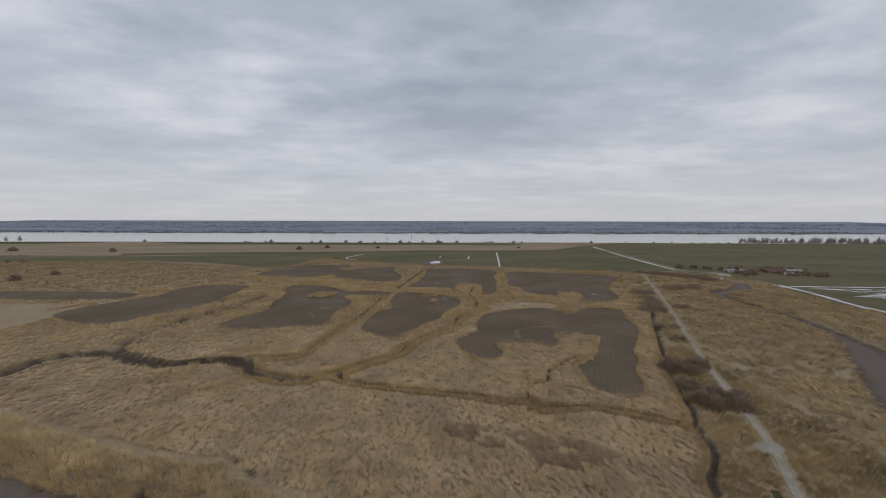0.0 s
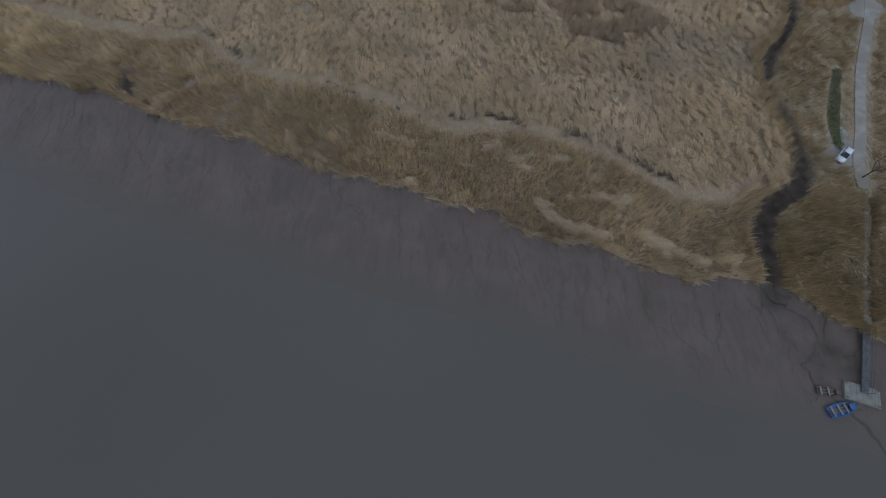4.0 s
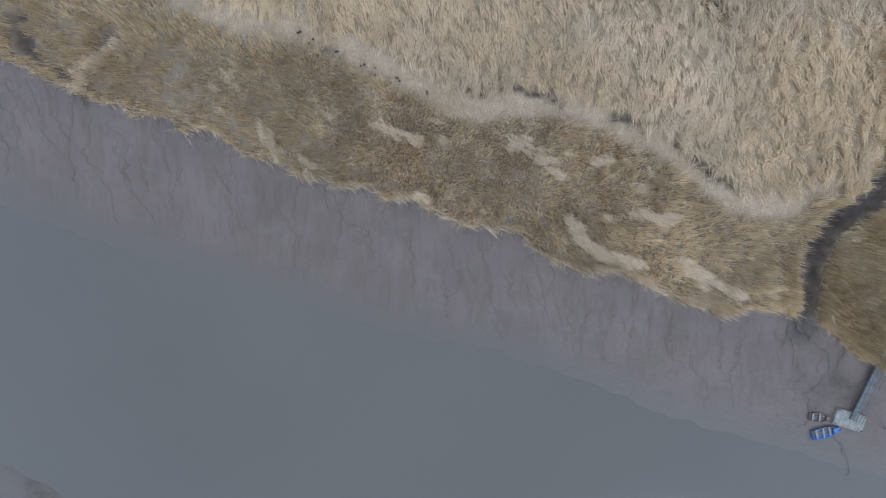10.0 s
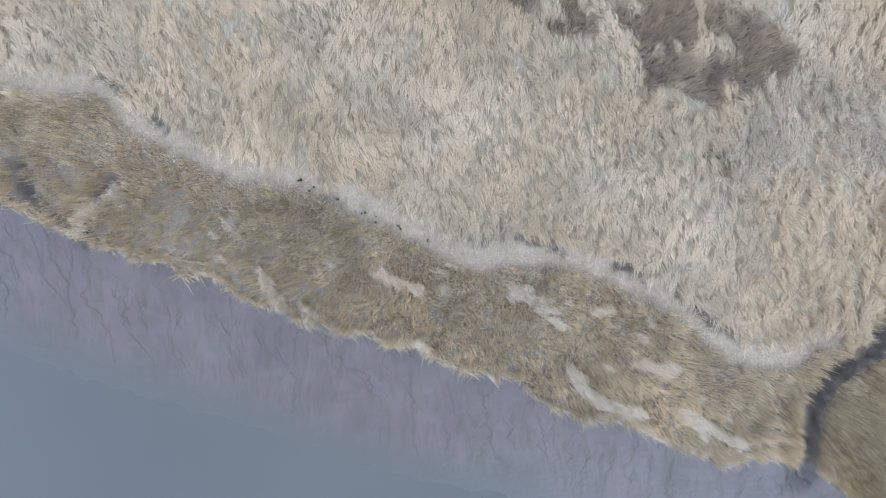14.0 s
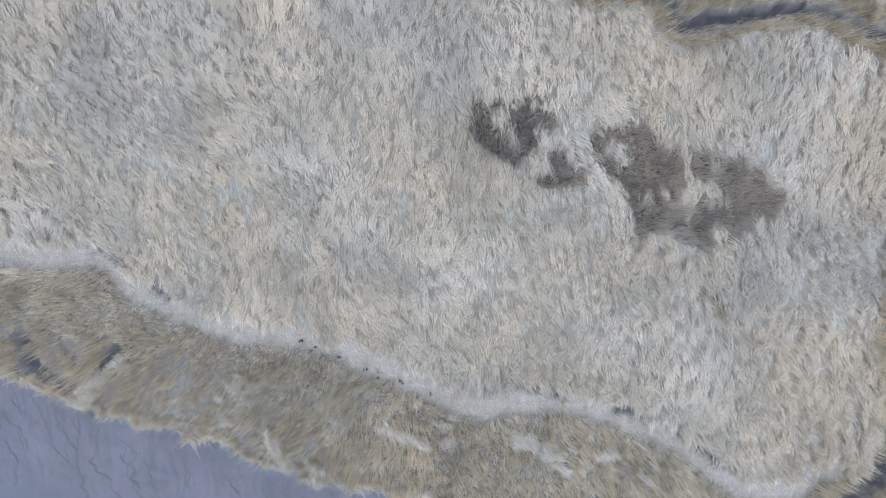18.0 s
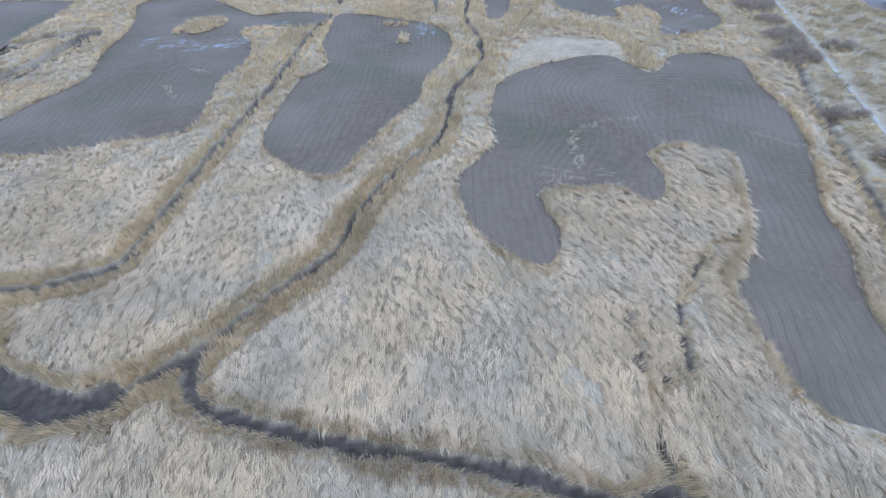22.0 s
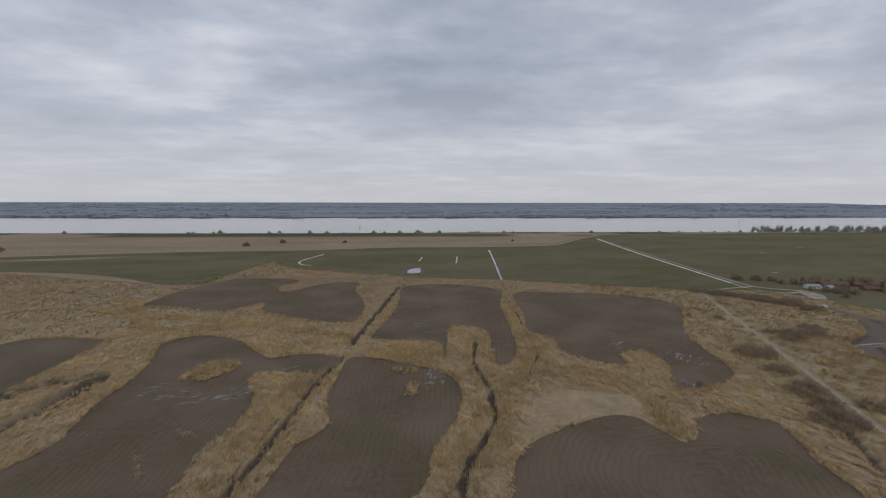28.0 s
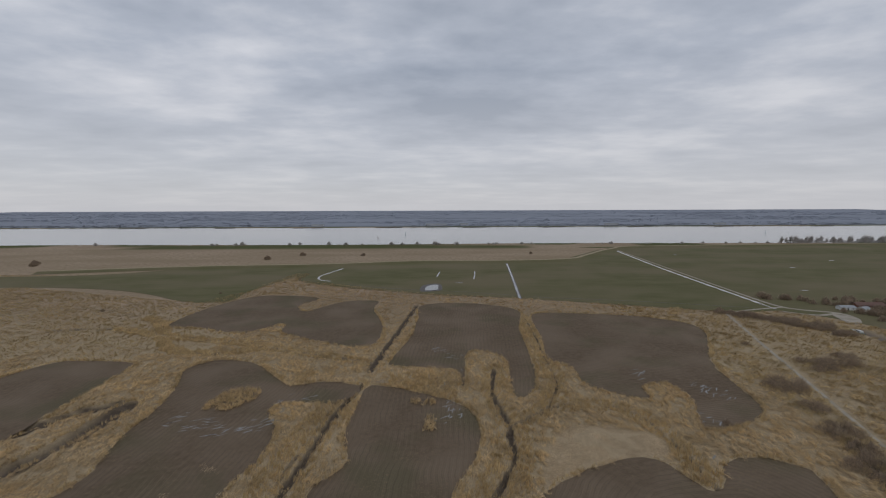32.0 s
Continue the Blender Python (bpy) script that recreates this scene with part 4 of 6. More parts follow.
def east_bed(x, y):
    ok, m = free(x, y)
    return ok & east_side(x, y) & (m["tidal"] > 1) & ~landing(x, y)


def bank_gold(x, y):
    """Tall golden reeds along the west of the river bank."""
    ok, m = free(x, y)
    return ok & in_band(m, x) & (m["shore"] < (1.2 + 13.0 * step01(-x, 5, 58)) * (0.35 + 0.9 * vnoise(x, y, 7, 60)))


def field_edge(x, y):
    """Close to a worked field's rim, where the reeds were left standing."""
    hit = np.zeros(len(x), bool)
    for ring in FIELDS.values():
        lo, hi = ring.min(0) - 4, ring.max(0) + 4
        k = np.where((x > lo[0]) & (x < hi[0]) & (y > lo[1]) & (y < hi[1]))[0]
        if len(k):
            hit[k] |= near_line(x[k], y[k], np.vstack([ring, ring[:1]])[::2]) < 3.4 * vnoise(x[k], y[k], 9, 45)
    return hit


def tall_fringe(x, y):
    ok, m = free(x, y, 0.5)
    return ok & ((m["tidal"] < 4) | field_edge(x, y) | islands(x, y) | (m["fringe"] < 1.12 + 0.5 * (vnoise(x, y, 6, 15) - 0.5))) & ~(east_side(x, y) & (y < 300)) & ~landing(x, y)


def shore_band(x, y):
    ok, m = free(x, y)
    return ok & in_band(m, x) & (m["fringe"] > 0.7) & ~lodged(x, y) & ~bank_gold(x, y)


def brown_patch(x, y):
    ok, m = free(x, y)
    return ok & burnt(x, y)


def washed_strip(x, y):
    ok, m = free(x, y, 0.8)
    return ok & (m["gully"] > -0.2) & (m["gully"] < 2.8 + 1.6 * vnoise(x, y, 4, 53)) & (x < 60)


def bank_rim(x, y):
    ok, m = free(x, y)
    return ok & (m["shore"] < 0.1 + 1.5 * vnoise(x, y, 7, 48)) & (x < 75)


def lodged_bank(x, y):
    ok, m = free(x, y)
    return ok & in_band(m, x) & lodged(x, y)


def together(*sets):
    return np.concatenate([q[0] for q in sets]), np.concatenate([q[1] for q in sets])


soup("reed_bed", together(
    tufts(70000, (-165, 120, 50, 260), lambda x, y: pale_bed(x, y) & ~islands(x, y) & nearer(x, y), 16, 2.5, 0.95, 0.095, 0.46, 31, gaps=1.0),
    wisps(80000, (-165, 155, 36, 285), lambda x, y: pale_bed(x, y) & ~islands(x, y) & nearer(x, y), 5, 1.2, 0.10, 1.1, 0.40, 34, -1.4, 0.6, streak=1.3, lift=0.5),
    tufts(56000, (-300, 180, 90, 500), lambda x, y: pale_bed(x, y) & farther(x, y) & ~tanned(x, y), 14, 2.9, 1.1, 0.125, 0.6, 32, gaps=1.2),
    wisps(40000, (-300, 180, 90, 500), lambda x, y: pale_bed(x, y) & farther(x, y) & ~tanned(x, y), 4, 1.4, 0.24, 1.1, 0.6, 35, -1.4, 0.6, lift=0.5)),
    REED_PALE, "pale straw-coloured dry reed bed, flattened by wind", "reeds")
soup("reed_bed", together(
    tufts(56000, (-300, 180, 90, 500), lambda x, y: pale_bed(x, y) & farther(x, y) & tanned(x, y), 9, 2.7, 1.3, 0.19, 0.7, 36, gaps=1.4),
    wisps(30000, (-300, 180, 90, 500), lambda x, y: pale_bed(x, y) & farther(x, y) & tanned(x, y), 4, 1.4, 0.24, 1.1, 0.6, 37, -1.4, 0.6, lift=0.5),
    wisps(90000, (-900, 420, 330, 780), lambda x, y: pale_bed(x, y) & ((x < -300) | (x > 180) | (y > 500)), 5, 2.0, 0.45, 0.9, 1.2, 33, mound=1.0, gaps=2.5)),
    REED_TAN, "golden-brown dry reeds lying between the worked fields", "reeds")
soup("reed_fringe", together(
    wisps(330000, (-165, 155, 36, 285), lambda x, y: tall_fringe(x, y) & nearer(x, y), 8, 2.2, 0.085, 0.26, 0.33, 41, swing=0.9, lift=0.2),
    wisps(260000, (-270, 300, 60, 560), lambda x, y: tall_fringe(x, y) & farther(x, y), 7, 2.3, 0.17, 0.3, 0.45, 42, swing=1.6, lift=0.3),
    wisps(60000, (-165, 60, 40, 170), bank_gold, 9, 2.3, 0.08, 0.3, 0.33, 43, -1.9, 0.9, lift=0.2)),
    REED_GOLD, "taller golden standing reeds along the creek banks", "reeds")
soup("reed_stand", together(
    wisps(9500, (50, 87, 34, 72), lambda x, y: free(x, y)[0] & landing(x, y), 9, 1.9, 0.09, 0.28, 0.33, 48, swing=1.2, lift=0.2),
    wisps(28500, (54, 130, 16, 220), east_bed, 9, 1.7, 0.10, 0.5, 0.42, 44, -1.2, 1.2, lift=0.3, gaps=1.2),
    tufts(27000, (60, 330, 60, 420), lambda x, y: east_bed(x, y) & ((x > 130) | (y > 220)), 9, 2.3, 1.6, 0.22, 0.6, 45, -1.0, 0.9, gaps=1.5),
    wisps(50000, (-900, -160, 330, 780), lambda x, y: free(x, y)[0] & west_wild(x, y), 4, 2.0, 0.5, 0.8, 1.1, 47, gaps=2.5),
    wisps(14000, (120, 420, 330, 640), lambda x, y: east_bed(x, y) & ((x > 330) | (y > 420)), 6, 2.0, 0.6, 0.7, 1.2, 46)),
    REED_OLIVE, "olive-brown uncut reeds standing round track and tidal creek", "reeds")
soup("reed_shore", together(
    wisps(80000, (-165, 60, 44, 170), shore_band, 9, 1.9, 0.095, 0.2, 0.32, 51, -1.3, 3.0, lift=0.1),
    wisps(150000, (-165, 60, 44, 170), shore_band, 3, 0.75, 0.06, 1.15, 0.3, 53, -1.3, 6.0, lift=1.7),
    wisps(8000, (50, 87, 34, 72), lambda x, y: free(x, y)[0] & landing(x, y), 9, 1.9, 0.09, 0.28, 0.33, 49, swing=1.2, lift=0.2),
    wisps(14000, (-330, -165, 90, 260), shore_band, 12, 2.5, 0.2, 0.2, 0.8, 52)),
    REED_BANK, "dense golden-brown reeds standing on the river bank", "reeds")
soup("reed_swath", together(
    wisps(200000, (-70, 48, 50, 98), lodged_bank, 5, 1.1, 0.07, 1.3, 0.3, 54, -0.6, 0.5, 1.4, 1.9),
    wisps(12000, (58, 80, 46, 70), lambda x, y: free(x, y)[0] & landing(x, y) & (vnoise(x, y, 5, 66) > 0.76), 5, 1.1, 0.08, 1.3, 0.3, 58, -0.6, 0.8, 1.4, 1.7),
    wisps(200000, (-165, 75, 36, 125), bank_rim, 6, 1.8, 0.07, 1.15, 0.25, 55, -0.4, 0.35, 2.4, 0.4)),
    REED_LODGED, "bleached reeds bent flat in swaths along the river bank", "reeds")
soup("reed_wrack", together(
    wisps(130000, (-140, 62, 60, 140), washed_strip, 3, 0.45, 0.07, 1.42, 0.4, 56, -0.4, 2.0, 1.2, 0.15),
    wisps(60000, (-105, 125, 215, 325), scattered, 4, 0.9, 0.12, 1.35, 0.4, 57, 0.3, 1.2, 1.6, 0.35)),
    REED_STRAW, "bleached flattened straw washed up along bank and gully", "reeds")
soup("reed_patch", together(
    wisps(16000, (-4, 52, 103, 140), brown_patch, 12, 1.5, 0.07, 0.12, 0.35, 61, swing=3.0, lift=0.1),
    wisps(16000, (32, 92, 300, 348), lambda x, y: inside(x, y, PALE_CUT) & (vnoise(x, y, 4, 49) > 0.3), 5, 0.5, 0.12, 1.0, 0.5, 62, angle=0.4, streak=2.0, lift=0.1)), REED_BROWN, "patches of upright brown reeds among the flattened bed", "reeds")


# ---- track and footpath ----
def ribbon(name, line, width, z, material, label, category):
    d = np.gradient(line, axis=0)
    d /= np.linalg.norm(d, axis=1)[:, None]
    side = np.stack([-d[:, 1], d[:, 0]], 1)
    w = np.interp(np.arange(len(line)), np.linspace(0, len(line) - 1, len(width)), width) / 2
    w = w * (1 + 0.12 * (vnoise(line[:, 0], line[:, 1], 4, 16) - 0.5))
    a, b = line + side * w[:, None], line - side * w[:, None]
    n = len(line)
    v = [(*p, z) for p in a] + [(*p, z) for p in b] + [(*p, z - 0.25) for p in a] + [(*p, z - 0.25) for p in b]
    f = []
    for i in range(n - 1):
        f += [(i, i + 1, n + i + 1, n + i), (2 * n + i, 2 * n + i + 1, i + 1, i), (n + i, n + i + 1, 3 * n + i + 1, 3 * n + i)]
    ob = mesh_object(name, v, f, material)
    return tagged(ob, label, category, "", "structure")


ribbon("road", TRACK_LINE, (2.3, 2.1, 2.0, 2.0, 2.2, 2.2), 0.14, TRACK, "narrow pale concrete farm track through the reeds", "track")
ribbon("pavement", FOOTPATH, (1.2, 0.95, 0.95), 0.12, DIRT, "narrow worn footpath towards the jetty", "path")

# ---- runnels on the mud flat ----
def build_runnels():
    r = np.random.default_rng(81)
    cuts, rills = [], []

    def strip(line, w, tri):
        line = np.array(line)
        if len(line) < 3:
            return
        z = np.maximum(marsh(line[:, 0], line[:, 1])["z"] + 0.03, -1.27)
        d = np.gradient(line, axis=0)
        d /= np.maximum(np.linalg.norm(d, axis=1), 1e-6)[:, None]
        w = w * (0.75 + 0.5 * r.random(len(line)))
        a = np.column_stack([line[:, 0] - d[:, 1] * w, line[:, 1] + d[:, 0] * w, z])
        b = np.column_stack([line[:, 0] + d[:, 1] * w, line[:, 1] - d[:, 0] * w, z])
        tri.append(np.stack([a[:-1], b[:-1], a[1:]], 1))
        tri.append(np.stack([b[:-1], b[1:], a[1:]], 1))

    def wander(x, y, n, pull=None):
        """A rill that winds down the flat, drawn sideways towards the line that it joins."""
        out, turn, drift = [], r.uniform(-0.5, 0.5), 0.06
        for i in range(n):
            turn = 0.55 * turn + r.normal(0, 0.5)
            x += drift * 0.8 + 0.34 * math.sin(turn)
            y -= 0.3 * math.cos(turn) * 0.9 + 0.02
            if pull is not None:
                x += (np.interp(y, pull[::-1, 1], pull[::-1, 0]) - x) * (i / n) ** 2 * 0.5
            out.append((x, y))
        return out

    # short dark cuts under the edge of the bank
    for x in np.arange(-160, 66, 0.75):
        x += r.normal(0, 0.35)
        y = np.interp(x, SHORE[:, 0], SHORE[:, 1]) + 0.3
        n = int(r.uniform(3, 12))
        strip(wander(x, y, n), np.linspace(r.uniform(0.06, 0.15), 0.02, n), cuts)
    # long rills with side rills that join them from above
    for x in np.arange(-160, 62, 2.5):
        x += r.normal(0, 0.7)
        y = np.interp(x, SHORE[:, 0], SHORE[:, 1]) - r.uniform(0.5, 6.0)
        n = int((y - np.interp(x, WATERLINE[:, 0], WATERLINE[:, 1])) * r.uniform(0.35, 0.95) / 0.27)
        if n < 8:
            continue
        line = wander(x, y, n)
        strip(line, np.interp(np.linspace(0, 1, n), (0, 0.3, 1), (0.03, 0.085, 0.04)) * r.uniform(0.5, 1.3), rills)
        for k in range(int(r.integers(0, 3))):
            i = int(r.integers(n // 5, n - 2))
            m = int(r.uniform(6, 16))
            side = r.choice((-1, 1)) * r.uniform(0.3, 0.8)
            q = wander(line[i][0] + side, line[i][1] + m * 0.27, m, np.array(line))
            strip(q, np.linspace(0.03, 0.07, m), rills)
    for line, width in (([(54, 48), (56, 44), (59, 41), (58, 37), (55.5, 34.5), (58, 31), (62, 26), (64, 20)], 0.2), ([(62, 42), (60, 39), (61, 36), (58, 35)], 0.15), ([(66, 38), (63, 36), (61, 37)], 0.12)):
        line = smooth(line, 0.5)
        line = line + np.stack([vnoise(line[:, 0], line[:, 1], 1.2, 50) - 0.5, vnoise(line[:, 0], line[:, 1], 1.2, 51) - 0.5], 1) * 1.6
        z = np.maximum(marsh(line[:, 0], line[:, 1])["z"] + 0.04, -1.27)
        d = np.gradient(line, axis=0)
        d /= np.maximum(np.linalg.norm(d, axis=1), 1e-6)[:, None]
        w = width * (0.4 + vnoise(line[:, 0], line[:, 1], 2.0, 52))
        a = np.column_stack([line[:, 0] - d[:, 1] * w, line[:, 1] + d[:, 0] * w, z])
        b = np.column_stack([line[:, 0] + d[:, 1] * w, line[:, 1] - d[:, 0] * w, z])
        cuts += [np.stack([a[:-1], b[:-1], a[1:]], 1), np.stack([b[:-1], b[1:], a[1:]], 1)]
    soup("mud_runnels", np.concatenate(cuts), RUNNEL, "dark drainage cuts under the edge of the bank", "runnels")
    soup("mud_rills", np.concatenate(rills), RILL, "brown rills winding down the wet mud flat", "rills")


RILL = mat("rill_mud", (0.112, 0.087, 0.062), (0.13, 0.103, 0.077), 0.5, 0.5, spec=0.16)
RUNNEL = mat("runnel_mud", (0.066, 0.052, 0.037), (0.10, 0.078, 0.054), 0.6, 0.5, spec=0.4)
build_runnels()


# ---- standing water in fields and meadows ----
def pool(line, width, z, label, seed=0, taper=False):
    line = smooth(line, max(0.3, width * 0.4) if taper else max(1.0, width), False)
    d = np.gradient(line, axis=0)
    d /= np.linalg.norm(d, axis=1)[:, None]
    w = width / 2 * (0.5 + 1.0 * vnoise(line[:, 0], line[:, 1], width * 1.3, 30 + seed))
    if taper:
        w = w * np.maximum(np.sin(np.linspace(0, math.pi, len(line))), 0.02) ** 0.7
    a = np.column_stack([line[:, 0] - d[:, 1] * w, line[:, 1] + d[:, 0] * w])
    b = np.column_stack([line[:, 0] + d[:, 1] * w, line[:, 1] - d[:, 0] * w])
    n = len(line)
    v = [(*q, z) for q in a] + [(*q, z) for q in b]
    ob = mesh_object("water", v, [(i, n + i, n + i + 1, i + 1) for i in range(n - 1)], POOL)
    return tagged(ob, label, "water", "", "structure")


for k, (line, width) in enumerate([
        ([(115, 885), (100, 745), (84, 604)], 2.3), ([(51, 795), (48, 760), (44, 728)], 1.8), ([(-3, 791), (-7, 748)], 1.8), ([(-160, 830), (-175, 760), (-168, 728), (-150, 715)], 2.6),
        ([(392, 1075), (353, 820), (321, 553)], 3.4), ([(360, 437), (351, 384), (337, 331), (335, 298)], 5.5), ([(364, 428), (411, 424), (466, 421), (600, 405)], 6),
        ([(361, 470), (358, 440), (351, 418)], 2.2), ([(291, 980), (302, 1030)], 2.5), ([(700, 900), (716, 903)], 3), ([(470, 1000), (486, 1001)], 3), ([(560, 820), (570, 818)], 3),
        ([(420, 640), (430, 638)], 3), ([(15, 700), (30, 702)], 1.6)]):
    pool(line, width, 0.33, "narrow water-filled ditch in the green meadow" if width not in (1.6, 3) else "shallow flood pool on the meadow", k, width in (1.6, 3, 4, 5))
for line, width in (([(115, 886), (100, 745), (84, 603)], 4.2), ([(-120, 690), (-60, 664), (30, 640), (80, 622)], 1.1), ([(300, 560), (200, 590), (100, 612)], 1.1)):
    ribbon("bank", smooth(line, 6), (width, width), 0.29, CREEK_MUD, "dark muddy edge of a meadow ditch", "bank")
sheet("bank", smooth([(-24, 683), (-5, 695), (0, 672), (-3, 650), (-25, 646)], 3, True), 0.29, CREEK_MUD, "dark muddy rim round the meadow pond", "bank")
sheet("water", smooth([(-18, 679), (-6, 687), (-5, 670), (-6, 655), (-20, 652)], 3, True), 0.33, POOL, "small pale pond in the meadow", "water")
pool([(244, 350), (245, 370), (250, 386), (260, 394), (271, 397), (290, 399)], 1.0, -1.12, "shallow water thread in the drained tidal creek", 3)
pool([(262, 393), (276, 393), (288, 394)], 0.6, -1.12, "shallow water thread in the drained tidal creek", 4, True)
RF = np.random.default_rng(88)
for i in range(60):
    fx, fy = RF.uniform(385, 540), RF.uniform(350, 412)
    if fy > 415 - (fx - 397) * 0.15 or fy < 345 + (fx - 400) * 0.1:
        continue
    h = RF.uniform(9, 26)
    pool([(fx - h, fy + h * 0.12), (fx, fy + RF.normal(0, 1.2)), (fx + h, fy - h * 0.12)], RF.uniform(4.0, 12.0), 0.33, "shallow flood pool on the meadow", i, True)
RP = np.random.default_rng(91)
for cx, cy, n, ang in ((-127, 352, 4, 0.3), (-115, 347, 6, 0.2), (-103, 341, 4, 0.4), (-91, 344, 5, 0.6), (-82, 349, 5, 0.7), (-83, 369, 3, 0.8), (-72, 370, 3, 0.3), (-37, 395, 3, 0.0), (4, 407, 3, 1.3), (3, 388, 4, 1.4),
                        (3, 361, 5, 1.3), (1, 350, 3, 0.5), (-6, 444, 5, 0.2), (6, 432, 3, 0.1), (115, 401, 4, 0.6), (141, 386, 4, 0.7), (141, 377, 3, 0.8), (123, 349, 3, 0.4), (150, 372, 3, 0.6), (104, 322, 1, 0.8)):
    for i in range(int(n * 2.2)):
        px, py = cx + RP.normal(0, 3.0), cy + RP.normal(0, 4.0)
        h, a = RP.uniform(1.0, 3.6), ang + RP.normal(0, 0.25)
        pool([(px - h * math.cos(a), py - h * math.sin(a)), (px + RP.normal(0, 0.3), py + RP.normal(0, 0.3)), (px + h * math.cos(a), py + h * math.sin(a))], RP.uniform(0.25, 0.8), 0.22,
             "rain puddle lying in a worked row", i, True)


# ---- small weeds in the gully ----
def build_weeds():
    r = np.random.default_rng(95)
    for i, (x, y, s) in enumerate(WEEDS):
        t = thing("weed_tuft", "small green weed growing in the washed gully", "weed", group="weeds in the gully")
        n = 40
        a, q = r.uniform(0, 6.28, n), r.random(n) * s
        base = np.stack([np.cos(a) * q * 0.3, np.sin(a) * q * 0.3, np.full(n, 0.0)], 1)
        tip = np.stack([np.cos(a) * q, np.sin(a) * q, 0.1 + r.random(n) * 0.25], 1)
        side = r.normal(0, 0.06, (n, 3))
        soup("leaf", np.stack([base - side, base + side, tip], 1), WEED_LEAF, "", "", parent=t)
        t.matrix_world = Matrix.Translation((x, y, float(marsh(np.array([x]), np.array([y]))["z"][0]) + 0.05))


WEED_LEAF = mat("weed_leaves", (0.06, 0.105, 0.035), (0.05, 0.08, 0.03), 2.0, 0.8, thin=0.3, island=0.3)
RG = np.random.default_rng(94)
GULLY_WEEDS = [(-29.3, 96.2), (-27, 95.3), (-22.5, 93.3), (-18.5, 91.2), (-16.7, 90.1), (-13.2, 88.3), (-8.3, 86.0)]
WEEDS = [(x + RG.normal(0, 0.5), y + RG.normal(0, 0.4), RG.uniform(0.2, 0.5)) for x, y in GULLY_WEEDS for _ in range(2)]
build_weeds()


# ---- mesh tools ----
def slab(bm, cx, cy, cz, sx, sy, sz, turn=0.0, bevel=0.0):
    """A box of the given size, centred, turned about its upright axis, with eased edges."""
    g = bmesh.ops.create_cube(bm, size=1.0, matrix=Matrix.Translation((cx, cy, cz)) @ Matrix.Rotation(turn, 4, "Z") @ Matrix.Diagonal((sx, sy, sz, 1)))
    if bevel:
        e = list({q for v in g["verts"] for q in v.link_edges})
        bmesh.ops.bevel(bm, geom=e, offset=bevel, segments=2, affect="EDGES")
    return g


def rod(bm, a, b, r0, r1=None, sides=6):
    """A tapered round bar from a to b."""
    a, b = Vector(a), Vector(b)
    d = b - a
    q = d.to_track_quat("Z", "Y").to_matrix().to_4x4()
    bmesh.ops.create_cone(bm, cap_ends=True, segments=sides, radius1=r0, radius2=r0 if r1 is None else r1, depth=d.length, matrix=Matrix.Translation((a + b) / 2) @ q)


def soft(ob):
    ob.data.polygons.foreach_set("use_smooth", np.ones(len(ob.data.polygons), bool))
    return ob


